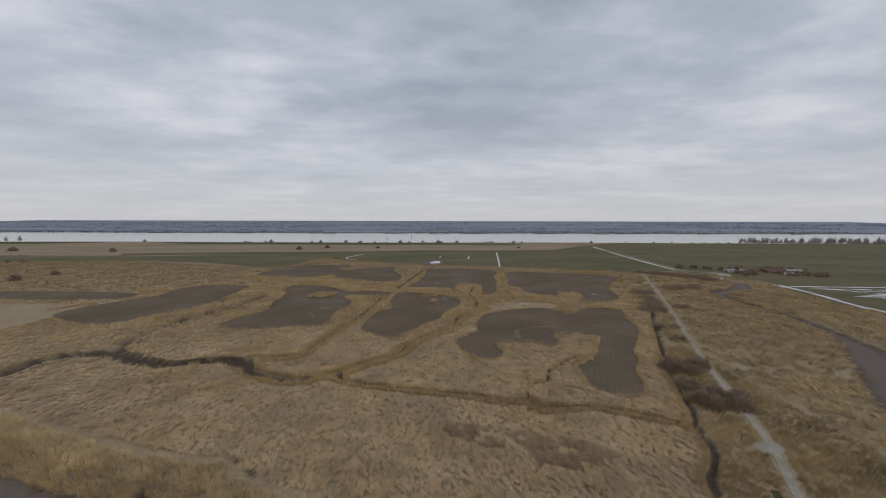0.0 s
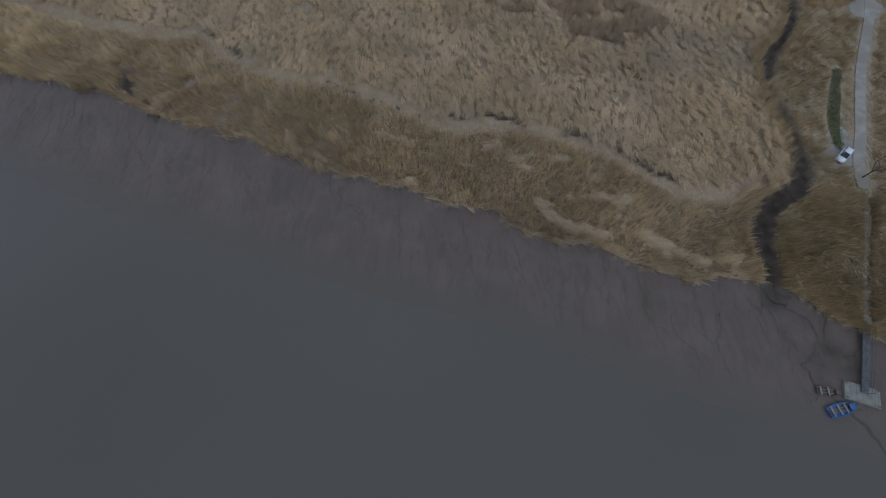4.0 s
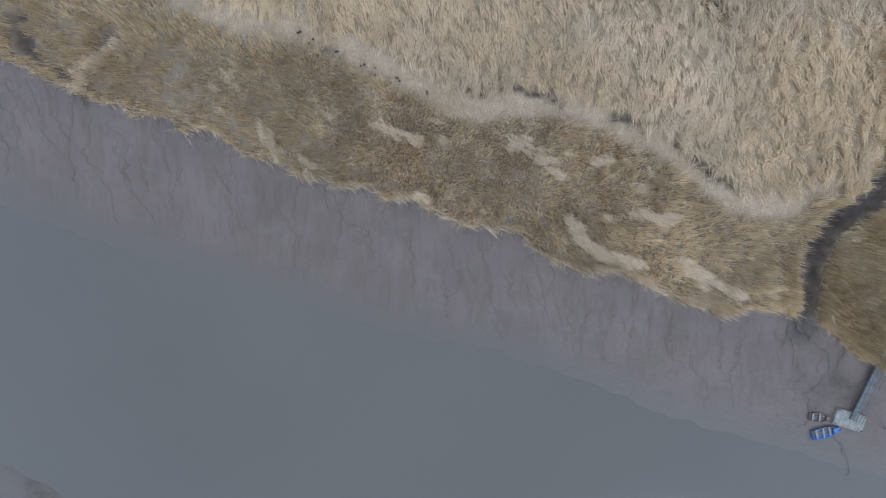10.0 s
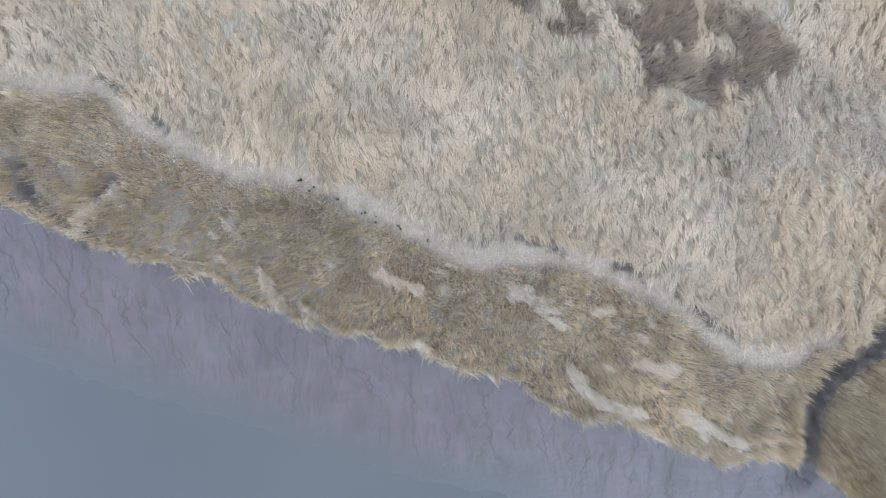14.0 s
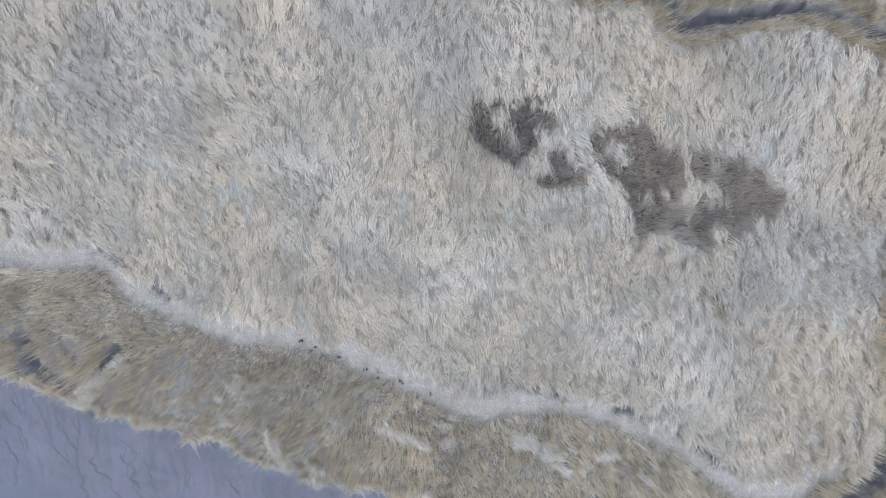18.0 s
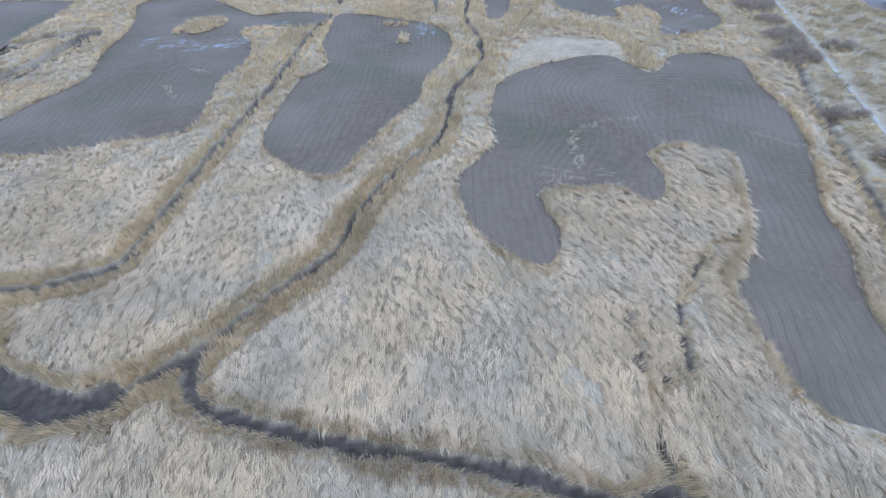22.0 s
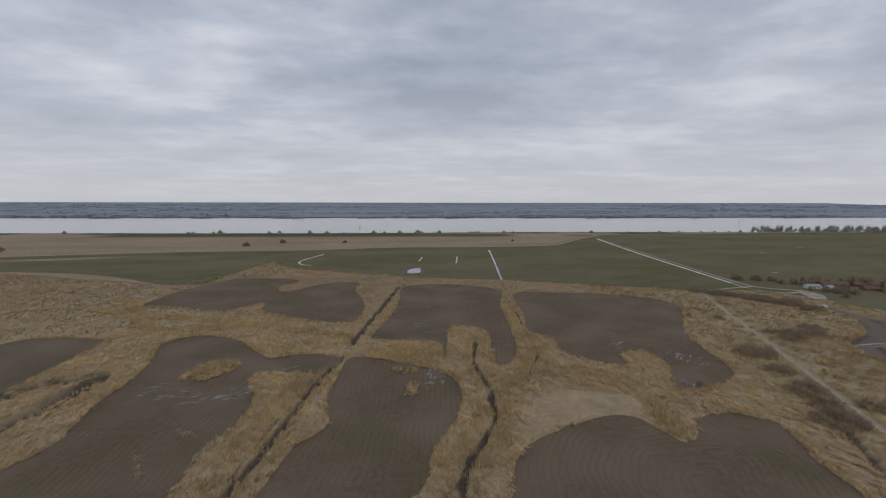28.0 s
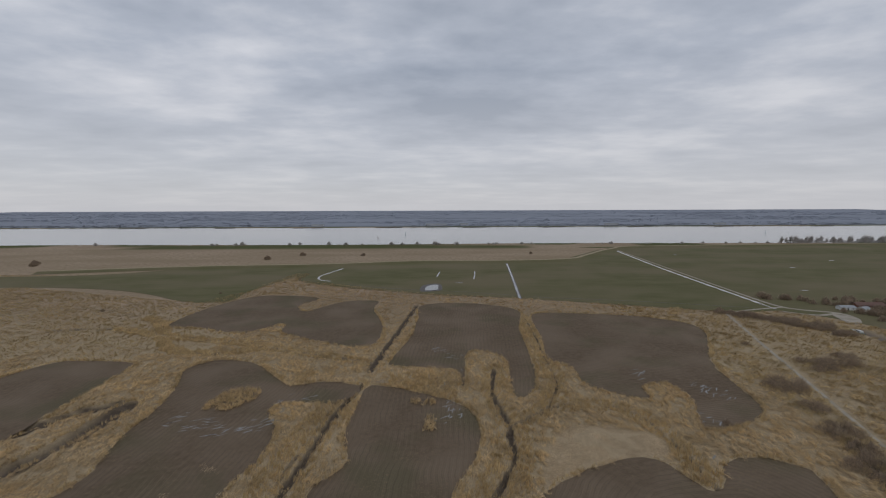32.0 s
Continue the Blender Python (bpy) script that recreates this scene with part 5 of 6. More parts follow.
# ---- car beside the track ----
def build_car(x, y, turn):
    car = thing("car", "small white hatchback car parked beside the concrete track", "car")
    bm = bmesh.new()
    # lower shell: sections along the length
    prof = [(-2.0, 0.42, 0.62, 0.72), (-1.95, 0.30, 0.86, 0.80), (-1.2, 0.24, 0.93, 0.83), (0.6, 0.24, 0.92, 0.84), (1.3, 0.25, 0.84, 0.82), (1.85, 0.30, 0.72, 0.76), (2.0, 0.42, 0.58, 0.66)]
    rings = []
    for px, lo, hi, hw in prof:
        rings.append([bm.verts.new((px, sy * hw * k, z)) for sy, k, z in ((-1, 0.9, lo), (-1, 1, (lo + hi) / 2), (-1, 0.92, hi), (1, 0.92, hi), (1, 1, (lo + hi) / 2), (1, 0.9, lo))])
    for a, b in zip(rings[:-1], rings[1:]):
        for i in range(6):
            bm.faces.new((a[i], a[(i + 1) % 6], b[(i + 1) % 6], b[i]))
    bm.faces.new(rings[0]), bm.faces.new(rings[-1][::-1])
    bmesh.ops.recalc_face_normals(bm, faces=bm.faces)
    body = soft(part("body", bm, WHITE_PAINT, car))
    bm = bmesh.new()
    lower, upper = [], []
    for px, hw in ((-1.85, 0.72), (0.95, 0.76)):
        lower += [bm.verts.new((px, -hw, 0.88)), bm.verts.new((px, hw, 0.88))]
    for px, hw in ((-1.55, 0.58), (0.15, 0.60)):
        upper += [bm.verts.new((px, -hw, 1.42)), bm.verts.new((px, hw, 1.42))]
    for f in ((0, 1, 5, 4), (2, 6, 7, 3), (0, 4, 6, 2), (1, 3, 7, 5), (4, 5, 7, 6)):
        v = lower + upper
        bm.faces.new([v[i] for i in f])
    bmesh.ops.recalc_face_normals(bm, faces=bm.faces)
    part("window", bm, DARK_GLASS, car, "dark glazed cabin")
    bm = bmesh.new()
    slab(bm, -0.70, 0, 1.45, 1.62, 1.18, 0.06, 0, 0.025)
    soft(part("roof", bm, WHITE_PAINT, car))
    for sy in (-1, 1):
        for a, b in (((0.93, 0.75 * sy, 0.9), (0.15, 0.6 * sy, 1.43)), ((-0.5, 0.74 * sy, 0.9), (-0.55, 0.6 * sy, 1.43)), ((-1.8, 0.71 * sy, 0.9), (-1.52, 0.58 * sy, 1.43))):
            bm = bmesh.new()
            rod(bm, a, b, 0.035)
            part("pillar", bm, WHITE_PAINT, car)
        bm = bmesh.new()
        slab(bm, 0.62, 0.92 * sy, 0.97, 0.16, 0.16, 0.12, 0, 0.03)
        part("mirror", bm, BLACK_PLASTIC, car)
        bm = bmesh.new()
        slab(bm, 1.86, 0.56 * sy, 0.62, 0.18, 0.26, 0.13, 0, 0.03)
        part("headlight", bm, PALE_WOOD, car, "clear headlight")
        bm = bmesh.new()
        slab(bm, -1.96, 0.60 * sy, 0.72, 0.08, 0.16, 0.2, 0, 0.02)
        part("tail_light", bm, ROOF_RED, car, "red tail light")
        for px in (-1.25, 1.25):
            bm = bmesh.new()
            rod(bm, (px, 0.66 * sy, 0.30), (px, 0.84 * sy, 0.30), 0.30, sides=20)
            wheel = part("wheel", bm, RUBBER, car)
            bm = bmesh.new()
            rod(bm, (px, 0.84 * sy, 0.30), (px, 0.855 * sy, 0.30), 0.19, sides=14)
            part("rim", bm, GALV, wheel, "silver rim")
    bm = bmesh.new()
    slab(bm, 1.93, 0, 0.36, 0.16, 1.3, 0.14, 0, 0.04)
    part("bumper", bm, BLACK_PLASTIC, car)
    car.matrix_world = Matrix.Translation((x, y, 0.03)) @ Matrix.Rotation(turn, 4, "Z")
    return car


build_car(76.6, 75.4, radians(222))
sheet("pavement", smooth([(73, 71), (72.5, 76), (75, 80), (78.5, 84), (80.5, 80), (79, 72)], 1.5, True), 0.035, TRACK, "gravelled parking place at the end of the track", "parking place")
sheet("pavement", smooth([(95.5, 117), (96, 121.5), (99, 123), (102.5, 122.5), (104, 119.5), (102, 116.5), (98.5, 116)], 1.5, True), 0.10, TRACK, "widened concrete passing place on the track", "passing place")
VERGE = smooth([(77.0, 78.5), (78.3, 84), (81.6, 92), (84.6, 99)], 1.0)
ribbon("ground", VERGE, (1.6, 2.6, 2.4, 1.0), 0.05, TURF, "strip of green grass beside the parking place", "grass")
soup("grass", wisps(9000, (74, 88, 76, 102), lambda x, y: near_line(x, y, VERGE) < 0.6 + 0.9 * vnoise(x, y, 2.0, 62), 6, 0.35, 0.06, 0.5, 0.25, 63, swing=3.0, lift=0.05), GRASS,
     "short green grass on the verge of the track", "grass")


# ---- landing stage and boats ----
def build_pontoon():
    t = thing("pontoon", "square grey concrete landing pontoon lying on the mud", "pontoon")
    bm = bmesh.new()
    slab(bm, 0, 0, 0.30, 5.2, 2.9, 0.6, 0, 0.06)
    part("float", bm, PONTOON, t)
    for i in range(6):
        bm = bmesh.new()
        slab(bm, -2.15 + i * 0.86, 0, 0.64, 0.845, 2.8, 0.07, 0, 0.015)
        part("deck_slab", bm, PONTOON, t)
    for px, py in ((-2.3, -1.2), (2.3, -1.2), (-2.3, 1.2), (2.3, 1.2)):
        bm = bmesh.new()
        rod(bm, (px, py, 0.65), (px, py, 0.95), 0.10, sides=10)
        rod(bm, (px - 0.22, py, 0.88), (px + 0.22, py, 0.88), 0.05, sides=8)
        part("bollard", bm, GALV, t)
    t.matrix_world = Matrix.Translation((62.9, 30.5, -1.2)) @ Matrix.Rotation(radians(-18), 4, "Z")


def build_gangway():
    t = thing("gangway", "narrow galvanised steel gangway from the bank to the pontoon", "gangway")
    a, b = Vector((63.2, 30.6, -0.35)), Vector((67.3, 41.6, 0.35))
    length = (b - a).length
    n = 22
    for i in range(n):
        bm = bmesh.new()
        slab(bm, 0, (i + 0.5) * length / n, 0.02, 0.85, length / n - 0.05, 0.05)
        part("deck_board", bm, GALV, t)
    for sx in (-1, 1):
        bm = bmesh.new()
        slab(bm, 0.47 * sx, length / 2, -0.06, 0.08, length, 0.22)
        part("beam", bm, GALV, t)
        for h in (0.55, 1.05):
            bm = bmesh.new()
            rod(bm, (0.5 * sx, 0, h), (0.5 * sx, length, h), 0.035, sides=8)
            part("handrail", bm, GALV, t)
        for i in range(8):
            bm = bmesh.new()
            rod(bm, (0.5 * sx, 0.15 + i * (length - 0.3) / 7, -0.1), (0.5 * sx, 0.15 + i * (length - 0.3) / 7, 1.07), 0.03)
            part("post", bm, GALV, t)
    d = b - a
    m = Matrix.Translation(a) @ Matrix.Rotation(math.atan2(-d.x, d.y), 4, "Z") @ Matrix.Rotation(math.asin(d.z / length), 4, "X")
    t.matrix_world = m
    foot = thing("abutment", "concrete step where the gangway meets the bank", "abutment")
    bm = bmesh.new()
    slab(bm, 67.5, 42.2, -0.1, 2.0, 1.4, 0.9, radians(-20), 0.05)
    part("block", bm, PONTOON, foot)


def build_boat(x, y, turn, length, beam, paint, label, benches):
    t = thing("rowing_boat", label, "boat", group="boats at the landing stage")
    stations = 11
    bm = bmesh.new()
    outer, inner = [], []
    for i in range(stations):
        u = i / (stations - 1)
        w = beam / 2 * (1 - max(0, (u - 0.45) / 0.55) ** 2.2) * (0.78 + 0.22 * min(1, u / 0.25))
        w = max(w, 0.03)
        px, top = (u - 0.5) * length, 0.50 + 0.22 * max(0, u - 0.5) ** 1.5 * 2
        outer.append([bm.verts.new((px, s * w * k, z)) for s, k, z in ((-1, 1, top), (-1, 0.82, 0.22), (-1, 0.4, 0.03), (1, 0.4, 0.03), (1, 0.82, 0.22), (1, 1, top))])
        wi = max(w - 0.07, 0.012)
        inner.append([bm.verts.new((px * 0.975, s * wi * k, z)) for s, k, z in ((-1, 1, top), (-1, 0.8, 0.26), (-1, 0.4, 0.12), (1, 0.4, 0.12), (1, 0.8, 0.26), (1, 1, top))])
    for row, flip in ((outer, False), (inner, True)):
        for a, b in zip(row[:-1], row[1:]):
            for j in range(5):
                q = (a[j], a[j + 1], b[j + 1], b[j])
                bm.faces.new(q[::-1] if flip else q)
    for a, b, c, d in zip(outer[:-1], outer[1:], inner[:-1], inner[1:]):
        bm.faces.new((a[0], b[0], d[0], c[0])), bm.faces.new((a[5], c[5], d[5], b[5]))
    bm.faces.new(outer[0]), bm.faces.new(inner[0][::-1])
    bmesh.ops.recalc_face_normals(bm, faces=bm.faces)
    part("hull", bm, paint, t)
    bm = bmesh.new()
    slab(bm, -0.05 * length, 0, 0.15, length * 0.72, beam * 0.42, 0.03)
    part("floor_board", bm, WET_WOOD, t)
    for u in benches:
        bm = bmesh.new()
        slab(bm, u * length, 0, 0.42, 0.28, beam * 0.86 * (1 - max(0, u) * 0.5), 0.04, 0, 0.01)
        part("thwart", bm, PALE_WOOD, t, "pale wooden thwart")
    bm = bmesh.new()
    slab(bm, length * 0.36, 0, 0.55, length * 0.22, beam * 0.45, 0.04, 0, 0.01)
    part("foredeck", bm, paint, t)
    for s in (-1, 1):
        bm = bmesh.new()
        rod(bm, (-0.28 * length, 0.2 * s, 0.50), (0.2 * length, 0.32 * s, 0.52), 0.025)
        part("oar", bm, PALE_WOOD, t, "pale oar laid in the boat")
    t.matrix_world = Matrix.Translation((x, y, -1.25)) @ Matrix.Rotation(turn, 4, "Z")


build_pontoon()
build_gangway()
build_boat(59.2, 28.3, radians(14), 4.9, 1.9, BLUE_HULL, "bright blue rowing boat with pale thwarts beside the pontoon", (-0.32, -0.08, 0.14))
build_boat(58.1, 30.9, radians(-6), 3.9, 1.5, BROWN_HULL, "small dark brown wooden rowing boat beside the pontoon", (-0.3, 0.0))
for px, py, h in ((72.0, 42.2, 1.4), (71.0, 36.5, 1.6), (73.2, 34.4, 1.7), (75.4, 32.2, 1.6), (69.0, 29.0, 1.9)):
    post = thing("mooring_post", "weathered wooden mooring post standing in the mud", "post", group="mooring posts")
    bm = bmesh.new()
    rod(bm, (0, 0, -0.6), (0, 0, h), 0.11, 0.09, 9)
    part("shaft", bm, WET_WOOD, post)
    bm = bmesh.new()
    rod(bm, (0, 0, h), (0, 0, h + 0.06), 0.12, 0.07, 9)
    part("cap", bm, GALV, post, "metal cap")
    post.matrix_world = Matrix.Translation((px, py, -1.0))


# ---- bare shrubs and trees ----
def twig_cloud(r, sx, sy, h, n, width, drop=0.0):
    """Twigs of a bare crown: thin blades that rise from the middle and fan out, denser inside."""
    a = r.uniform(0, 2 * np.pi, n)
    rad = np.sqrt(r.random(n))
    lobe = 0.75 + 0.25 * np.sin(a * 3 + r.uniform(0, 6)) + r.normal(0, 0.1, n)
    ex, ey = np.cos(a) * rad * sx / 2 * lobe, np.sin(a) * rad * sy / 2 * lobe
    ez = h * (1 - 0.55 * rad ** 2) * r.uniform(0.35, 1.0, n)
    L = r.uniform(0.18, 0.42, n) * h
    out = np.stack([ex * 0.6 / (sx / 2), ey * 0.6 / (sy / 2), np.full(n, 0.9)], 1) + r.normal(0, 0.28, (n, 3))
    out /= np.linalg.norm(out, axis=1)[:, None]
    tip = np.stack([ex, ey, ez], 1)
    base = tip - out * L[:, None]
    base[:, 2] = np.maximum(base[:, 2], 0.02)
    side = r.normal(0, 1, (n, 3)) * width
    return np.stack([base - side / 2, base + side / 2, tip], 1)


def shrub(x, y, sx, sy, h, seed, turn=0.0, n=1100, label="bare grey-brown willow bush", width=0.05, name="bush", category="bush", z=0.0, material=None):
    r = np.random.default_rng(seed)
    t = thing(name, label, category)
    for i in range(5):
        a, q = r.uniform(0, 6.28), r.uniform(0.1, 0.36)
        bm = bmesh.new()
        rod(bm, (math.cos(a) * sx * 0.04, math.sin(a) * sy * 0.04, -0.05), (math.cos(a) * sx * q, math.sin(a) * sy * q, h * 0.7), 0.016 * h, 0.005 * h, 5)
        part("stem", bm, BARK, t)
    if sx > 9 and h > 3 and n > 900:
        # a thicket of several domes
        for i in range(5):
            a = i * 1.257 + r.uniform(0, 0.6)
            q = r.uniform(0.42, 0.62)
            c = twig_cloud(r, sx * q, sy * q, h * r.uniform(0.75, 1.15), int(n * 0.24), width)
            c[:, :, 0] += math.cos(a) * sx * 0.27
            c[:, :, 1] += math.sin(a) * sy * 0.27
            soup("crown", c, material or TWIG, "", "", parent=t)
    else:
        soup("crown", twig_cloud(r, sx, sy, h, n, width), material or TWIG, "", "", parent=t)
    t.matrix_world = Matrix.Translation((x, y, z)) @ Matrix.Rotation(turn, 4, "Z")
    return t


for i, (x, y, sx, sy, h, n) in enumerate([
        (111, 185, 19, 12, 5, 9000), (102, 165, 9, 10, 3.5, 3000), (105, 150, 19, 16, 5, 11000), (121, 188, 9, 8, 4.5, 3000), (187, 382, 21, 18, 5, 4000), (160, 309, 20, 15, 4.5, 4200), (172, 336, 15, 14, 4, 3000),
        (143, 259, 17, 7, 3.2, 3000), (136, 232, 8, 7, 3.2, 1700), (246, 413, 32, 13, 5, 4500), (230, 404, 15, 9, 4, 1900), (262, 426, 13, 9, 4, 1600), (188, 320, 13, 8, 3.5, 2000), (217, 452, 7, 5, 2.4, 600),
        (228, 418, 9, 7, 3.5, 900), (128, 344, 4, 4, 2.5, 500), (168, 322, 11, 10, 4, 2000), (181, 358, 12, 11, 4, 2000)]):
    shrub(x, y, sx * 1.3, sy * 1.3, h * 1.3, 100 + i, n=int(n * 1.3), width=0.065, label="spreading bare willow bush beside the track" if sx < 12 else "broad thicket of bare grey-brown willow twigs")
for i, (x, y) in enumerate([(262, 540), (277, 531), (284, 519), (290, 507), (297, 497), (305, 487), (309, 473), (300, 512), (313, 495), (270, 527)]):
    shrub(x, y, 22, 15, 5.2, 140 + i, n=2600, width=0.13, label="reddish-brown bare thicket beside the sluice road")
for i, (x, y, s) in enumerate([(-933, 891, 22), (-704, 645, 11), (-689, 647, 11), (-675, 657, 12), (-482, 459, 17), (-482, 507, 14), (-486, 434, 10), (-723, 899, 17), (-334, 957, 17), (-287, 1017, 16), (-703, 875, 15), (-160, 1010, 12),
                               (190, 1035, 9), (-196, 730, 5), (-209, 708, 4), (-258, 640, 4), (-330, 560, 5)]):
    shrub(x, y, s, s * 0.9, s * 0.55, 160 + i, n=700, width=0.035 * s, label="lone bare bush standing in the open reed bed")


def limb(bm, r, a, d, length, rad, depth):
    b = Vector(a) + d * length
    rod(bm, a, b, rad, rad * 0.62, 6 if depth < 2 else 4)
    if depth >= 4:
        return
    for k in range(3 if depth else 4):
        nd = (d + Vector((r.normal(0, 0.5), r.normal(0, 0.5), r.normal(0.12, 0.25)))).normalized()
        limb(bm, r, Vector(a) + d * length * r.uniform(0.6, 1.0), nd, length * r.uniform(0.55, 0.8), rad * 0.55, depth + 1)


def bare_tree(x, y, h, seed, label):
    r = np.random.default_rng(seed)
    t = thing("tree", label, "tree")
    bm = bmesh.new()
    rod(bm, (0, 0, -0.1), (0.05 * h, 0.02 * h, 0.3 * h), 0.026 * h, 0.019 * h, 8)
    part("trunk", bm, BARK, t)
    bm = bmesh.new()
    for k in range(3):
        d = Vector((r.normal(0, 0.55), r.normal(0, 0.55), 1)).normalized()
        limb(bm, r, (0.05 * h, 0.02 * h, 0.29 * h), d, 0.27 * h, 0.014 * h, 1)
    part("limbs", bm, BARK, t, "bare spreading limbs")
    t.matrix_world = Matrix.Translation((x, y, 0))


bare_tree(78.6, 70.5, 6.5, 201, "slender bare tree leaning over the end of the track")
bare_tree(80.5, 66.5, 5.0, 202, "small bare tree beside the footpath")
bare_tree(93.0, 122.5, 4.5, 203, "small bare tree at the passing place")


def far_tree(x, y, h, seed, z=0.0):
    r = np.random.default_rng(seed)
    t = thing("tree", "tall bare poplar standing on the river bank", "tree")
    bm = bmesh.new()
    rod(bm, (0, 0, 0), (0, 0, h * 0.5), h * 0.02, h * 0.012, 7)
    for k in range(7):
        a = r.uniform(0, 6.28)
        rod(bm, (0, 0, h * r.uniform(0.2, 0.45)), (math.cos(a) * h * 0.22, math.sin(a) * h * 0.22, h * r.uniform(0.55, 0.8)), h * 0.009, h * 0.003, 5)
    part("trunk", bm, BARK, t)
    c = twig_cloud(r, h * 0.6, h * 0.6, h * 0.9, 220, 0.013 * h)
    c[:, :, 2] += h * 0.14
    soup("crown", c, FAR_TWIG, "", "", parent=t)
    t.matrix_world = Matrix.Translation((x, y, z))


RT = np.random.default_rng(210)
for i in range(84):
    far_tree(905 + i * 6.3 + RT.normal(0, 4), 1252 + RT.normal(0, 9), RT.uniform(12, 25), 220 + i)
for i, (x, y) in enumerate([(-1490, 1258), (-1473, 1262), (-1450, 1262), (-1421, 1262), (-1370, 1262), (-1340, 1262), (-1298, 1262), (-1530, 1262)]):
    far_tree(x, y, RT.uniform(15, 24), 260 + i)
for i, x in enumerate([-911, -600, -592, -540, -525, -399, -376, -297, -250, -208, -130, -102, -62, -15, -5, 42, 127, 139, 150, 216, 242, 404, 430, 454, 560, 640, 700, 760, 800, 840, 870]):
    s = RT.uniform(8, 17) if i < 19 else RT.uniform(6, 12)
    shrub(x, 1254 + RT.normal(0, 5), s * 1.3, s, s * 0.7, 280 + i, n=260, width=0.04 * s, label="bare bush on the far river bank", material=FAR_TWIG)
scrub = [twig_cloud(RT, RT.uniform(5, 14), 5, RT.uniform(1.2, 3.2), 60, 0.3) + np.array([RT.uniform(-1000, 1000), 1258 + RT.normal(0, 3), 0]) for _ in range(240)]
scrub += [twig_cloud(RT, RT.uniform(8, 20), 9, RT.uniform(5, 13), 70, 0.35) + np.array([900 + 540 * RT.random() ** 0.9, 1256 + RT.normal(0, 8), 0]) for _ in range(150)]
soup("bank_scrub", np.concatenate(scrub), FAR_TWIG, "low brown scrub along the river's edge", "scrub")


# ---- farm and quay behind the reeds ----
def house(x, y, length, depth, eave, ridge, turn, wall, roof, label, n_windows=4):
    t = thing("farmhouse" if wall is not WALL_WHITE else "shed", label, "building", group="farm buildings")
    bm = bmesh.new()
    slab(bm, 0, 0, eave / 2, length, depth, eave)
    for s in (-1, 1):
        v = [bm.verts.new((s * length / 2, -depth / 2, eave)), bm.verts.new((s * length / 2, depth / 2, eave)), bm.verts.new((s * length / 2, 0, ridge))]
        bm.faces.new(v)
    part("wall", bm, wall, t)
    bm = bmesh.new()
    o = 0.4
    drop = (ridge - eave) / (depth / 2) * o
    pts = [(-depth / 2 - o, eave - drop), (0, ridge + 0.02), (depth / 2 + o, eave - drop)]
    rows = [[bm.verts.new((sx * (length / 2 + o), q[0], q[1] + dz)) for q in pts] for sx in (-1, 1) for dz in (0, 0.22)]
    for a, b in ((rows[0], rows[2]), (rows[1], rows[3])):
        for i in range(2):
            bm.faces.new((a[i], a[i + 1], b[i + 1], b[i]))
    for a, b in ((rows[0], rows[1]), (rows[2], rows[3])):
        for i in range(2):
            bm.faces.new((a[i], a[i + 1], b[i + 1], b[i]))
    bmesh.ops.recalc_face_normals(bm, faces=bm.faces)
    rf = part("roof", bm, roof, t)
    if ridge > 4.1:
        bm = bmesh.new()
        slab(bm, length * 0.3, 0.4, ridge + 0.5, 0.7, 0.7, 1.6)
        part("chimney", bm, WALL_BRICK, rf)
    for i in range(n_windows):
        px = -length / 2 + (i + 0.5) * length / n_windows
        bm = bmesh.new()
        slab(bm, px, -depth / 2 - 0.02, eave * 0.55, 1.1, 0.1, 1.2)
        w = part("window", bm, WALL_WHITE, t)
        bm = bmesh.new()
        slab(bm, px, -depth / 2 - 0.075, eave * 0.55, 0.9, 0.03, 1.0)
        part("pane", bm, DARK_GLASS, w)
    bm = bmesh.new()
    slab(bm, length * 0.02, -depth / 2 - 0.03, 1.05, 1.1, 0.1, 2.1)
    part("door", bm, WET_WOOD, t)
    t.matrix_world = Matrix.Translation((x, y, 0.25)) @ Matrix.Rotation(turn, 4, "Z")


house(418, 560, 26, 8, 2.3, 4.4, radians(-6), WALL_BRICK, ROOF_RED, "long low brick farm building with a red tiled roof", 6)
house(448, 556, 24, 8, 2.3, 4.3, radians(-6), WALL_BRICK, ROOF_RED, "brick barn with a red tiled roof", 5)
house(434, 538, 14, 7, 2.3, 4.4, radians(-10), WALL_BRICK, ROOF_RED, "brick farmhouse with a red tiled roof", 4)
house(386, 550, 13, 6, 2.6, 4.0, radians(-10), WALL_WHITE, ROOF_GREY, "white shed with a grey sheet roof", 3)
house(398, 545, 9, 6, 2.6, 4.0, radians(20), WALL_WHITE, ROOF_GREY, "small white shed with a grey sheet roof", 2)
house(468, 546, 18, 7, 2.3, 4.0, radians(-8), WALL_BRICK, ROOF_GREY, "brick stable with a grey roof", 4)
house(440, 518, 10, 6, 2.5, 4.0, radians(-12), WALL_WHITE, ROOF_GREY, "low white outbuilding with a grey roof", 2)
for i in range(64):
    x, y = RT.uniform(372, 490), RT.uniform(505, 590)
    if i < 8:
        x, y = RT.uniform(345, 380), RT.uniform(560, 620)
    s = RT.uniform(5, 11)
    shrub(x, y, s * 1.2, s, s * 0.8, 330 + i, n=420, width=0.022 * s, name="tree" if s > 6 else "bush", category="tree" if s > 6 else "bush", label="bare garden tree round the farm" if s > 6 else "bare garden bush round the farm", z=0.2)
ribbon("road", smooth([(404, 1118), (366, 840), (337, 620), (333, 565), (344, 549), (366, 536), (362, 515), (345, 503)], 6), (3.2, 3.2, 3.2, 4.5), 0.42, TRACK, "narrow concrete road across the meadows to the quay", "road")
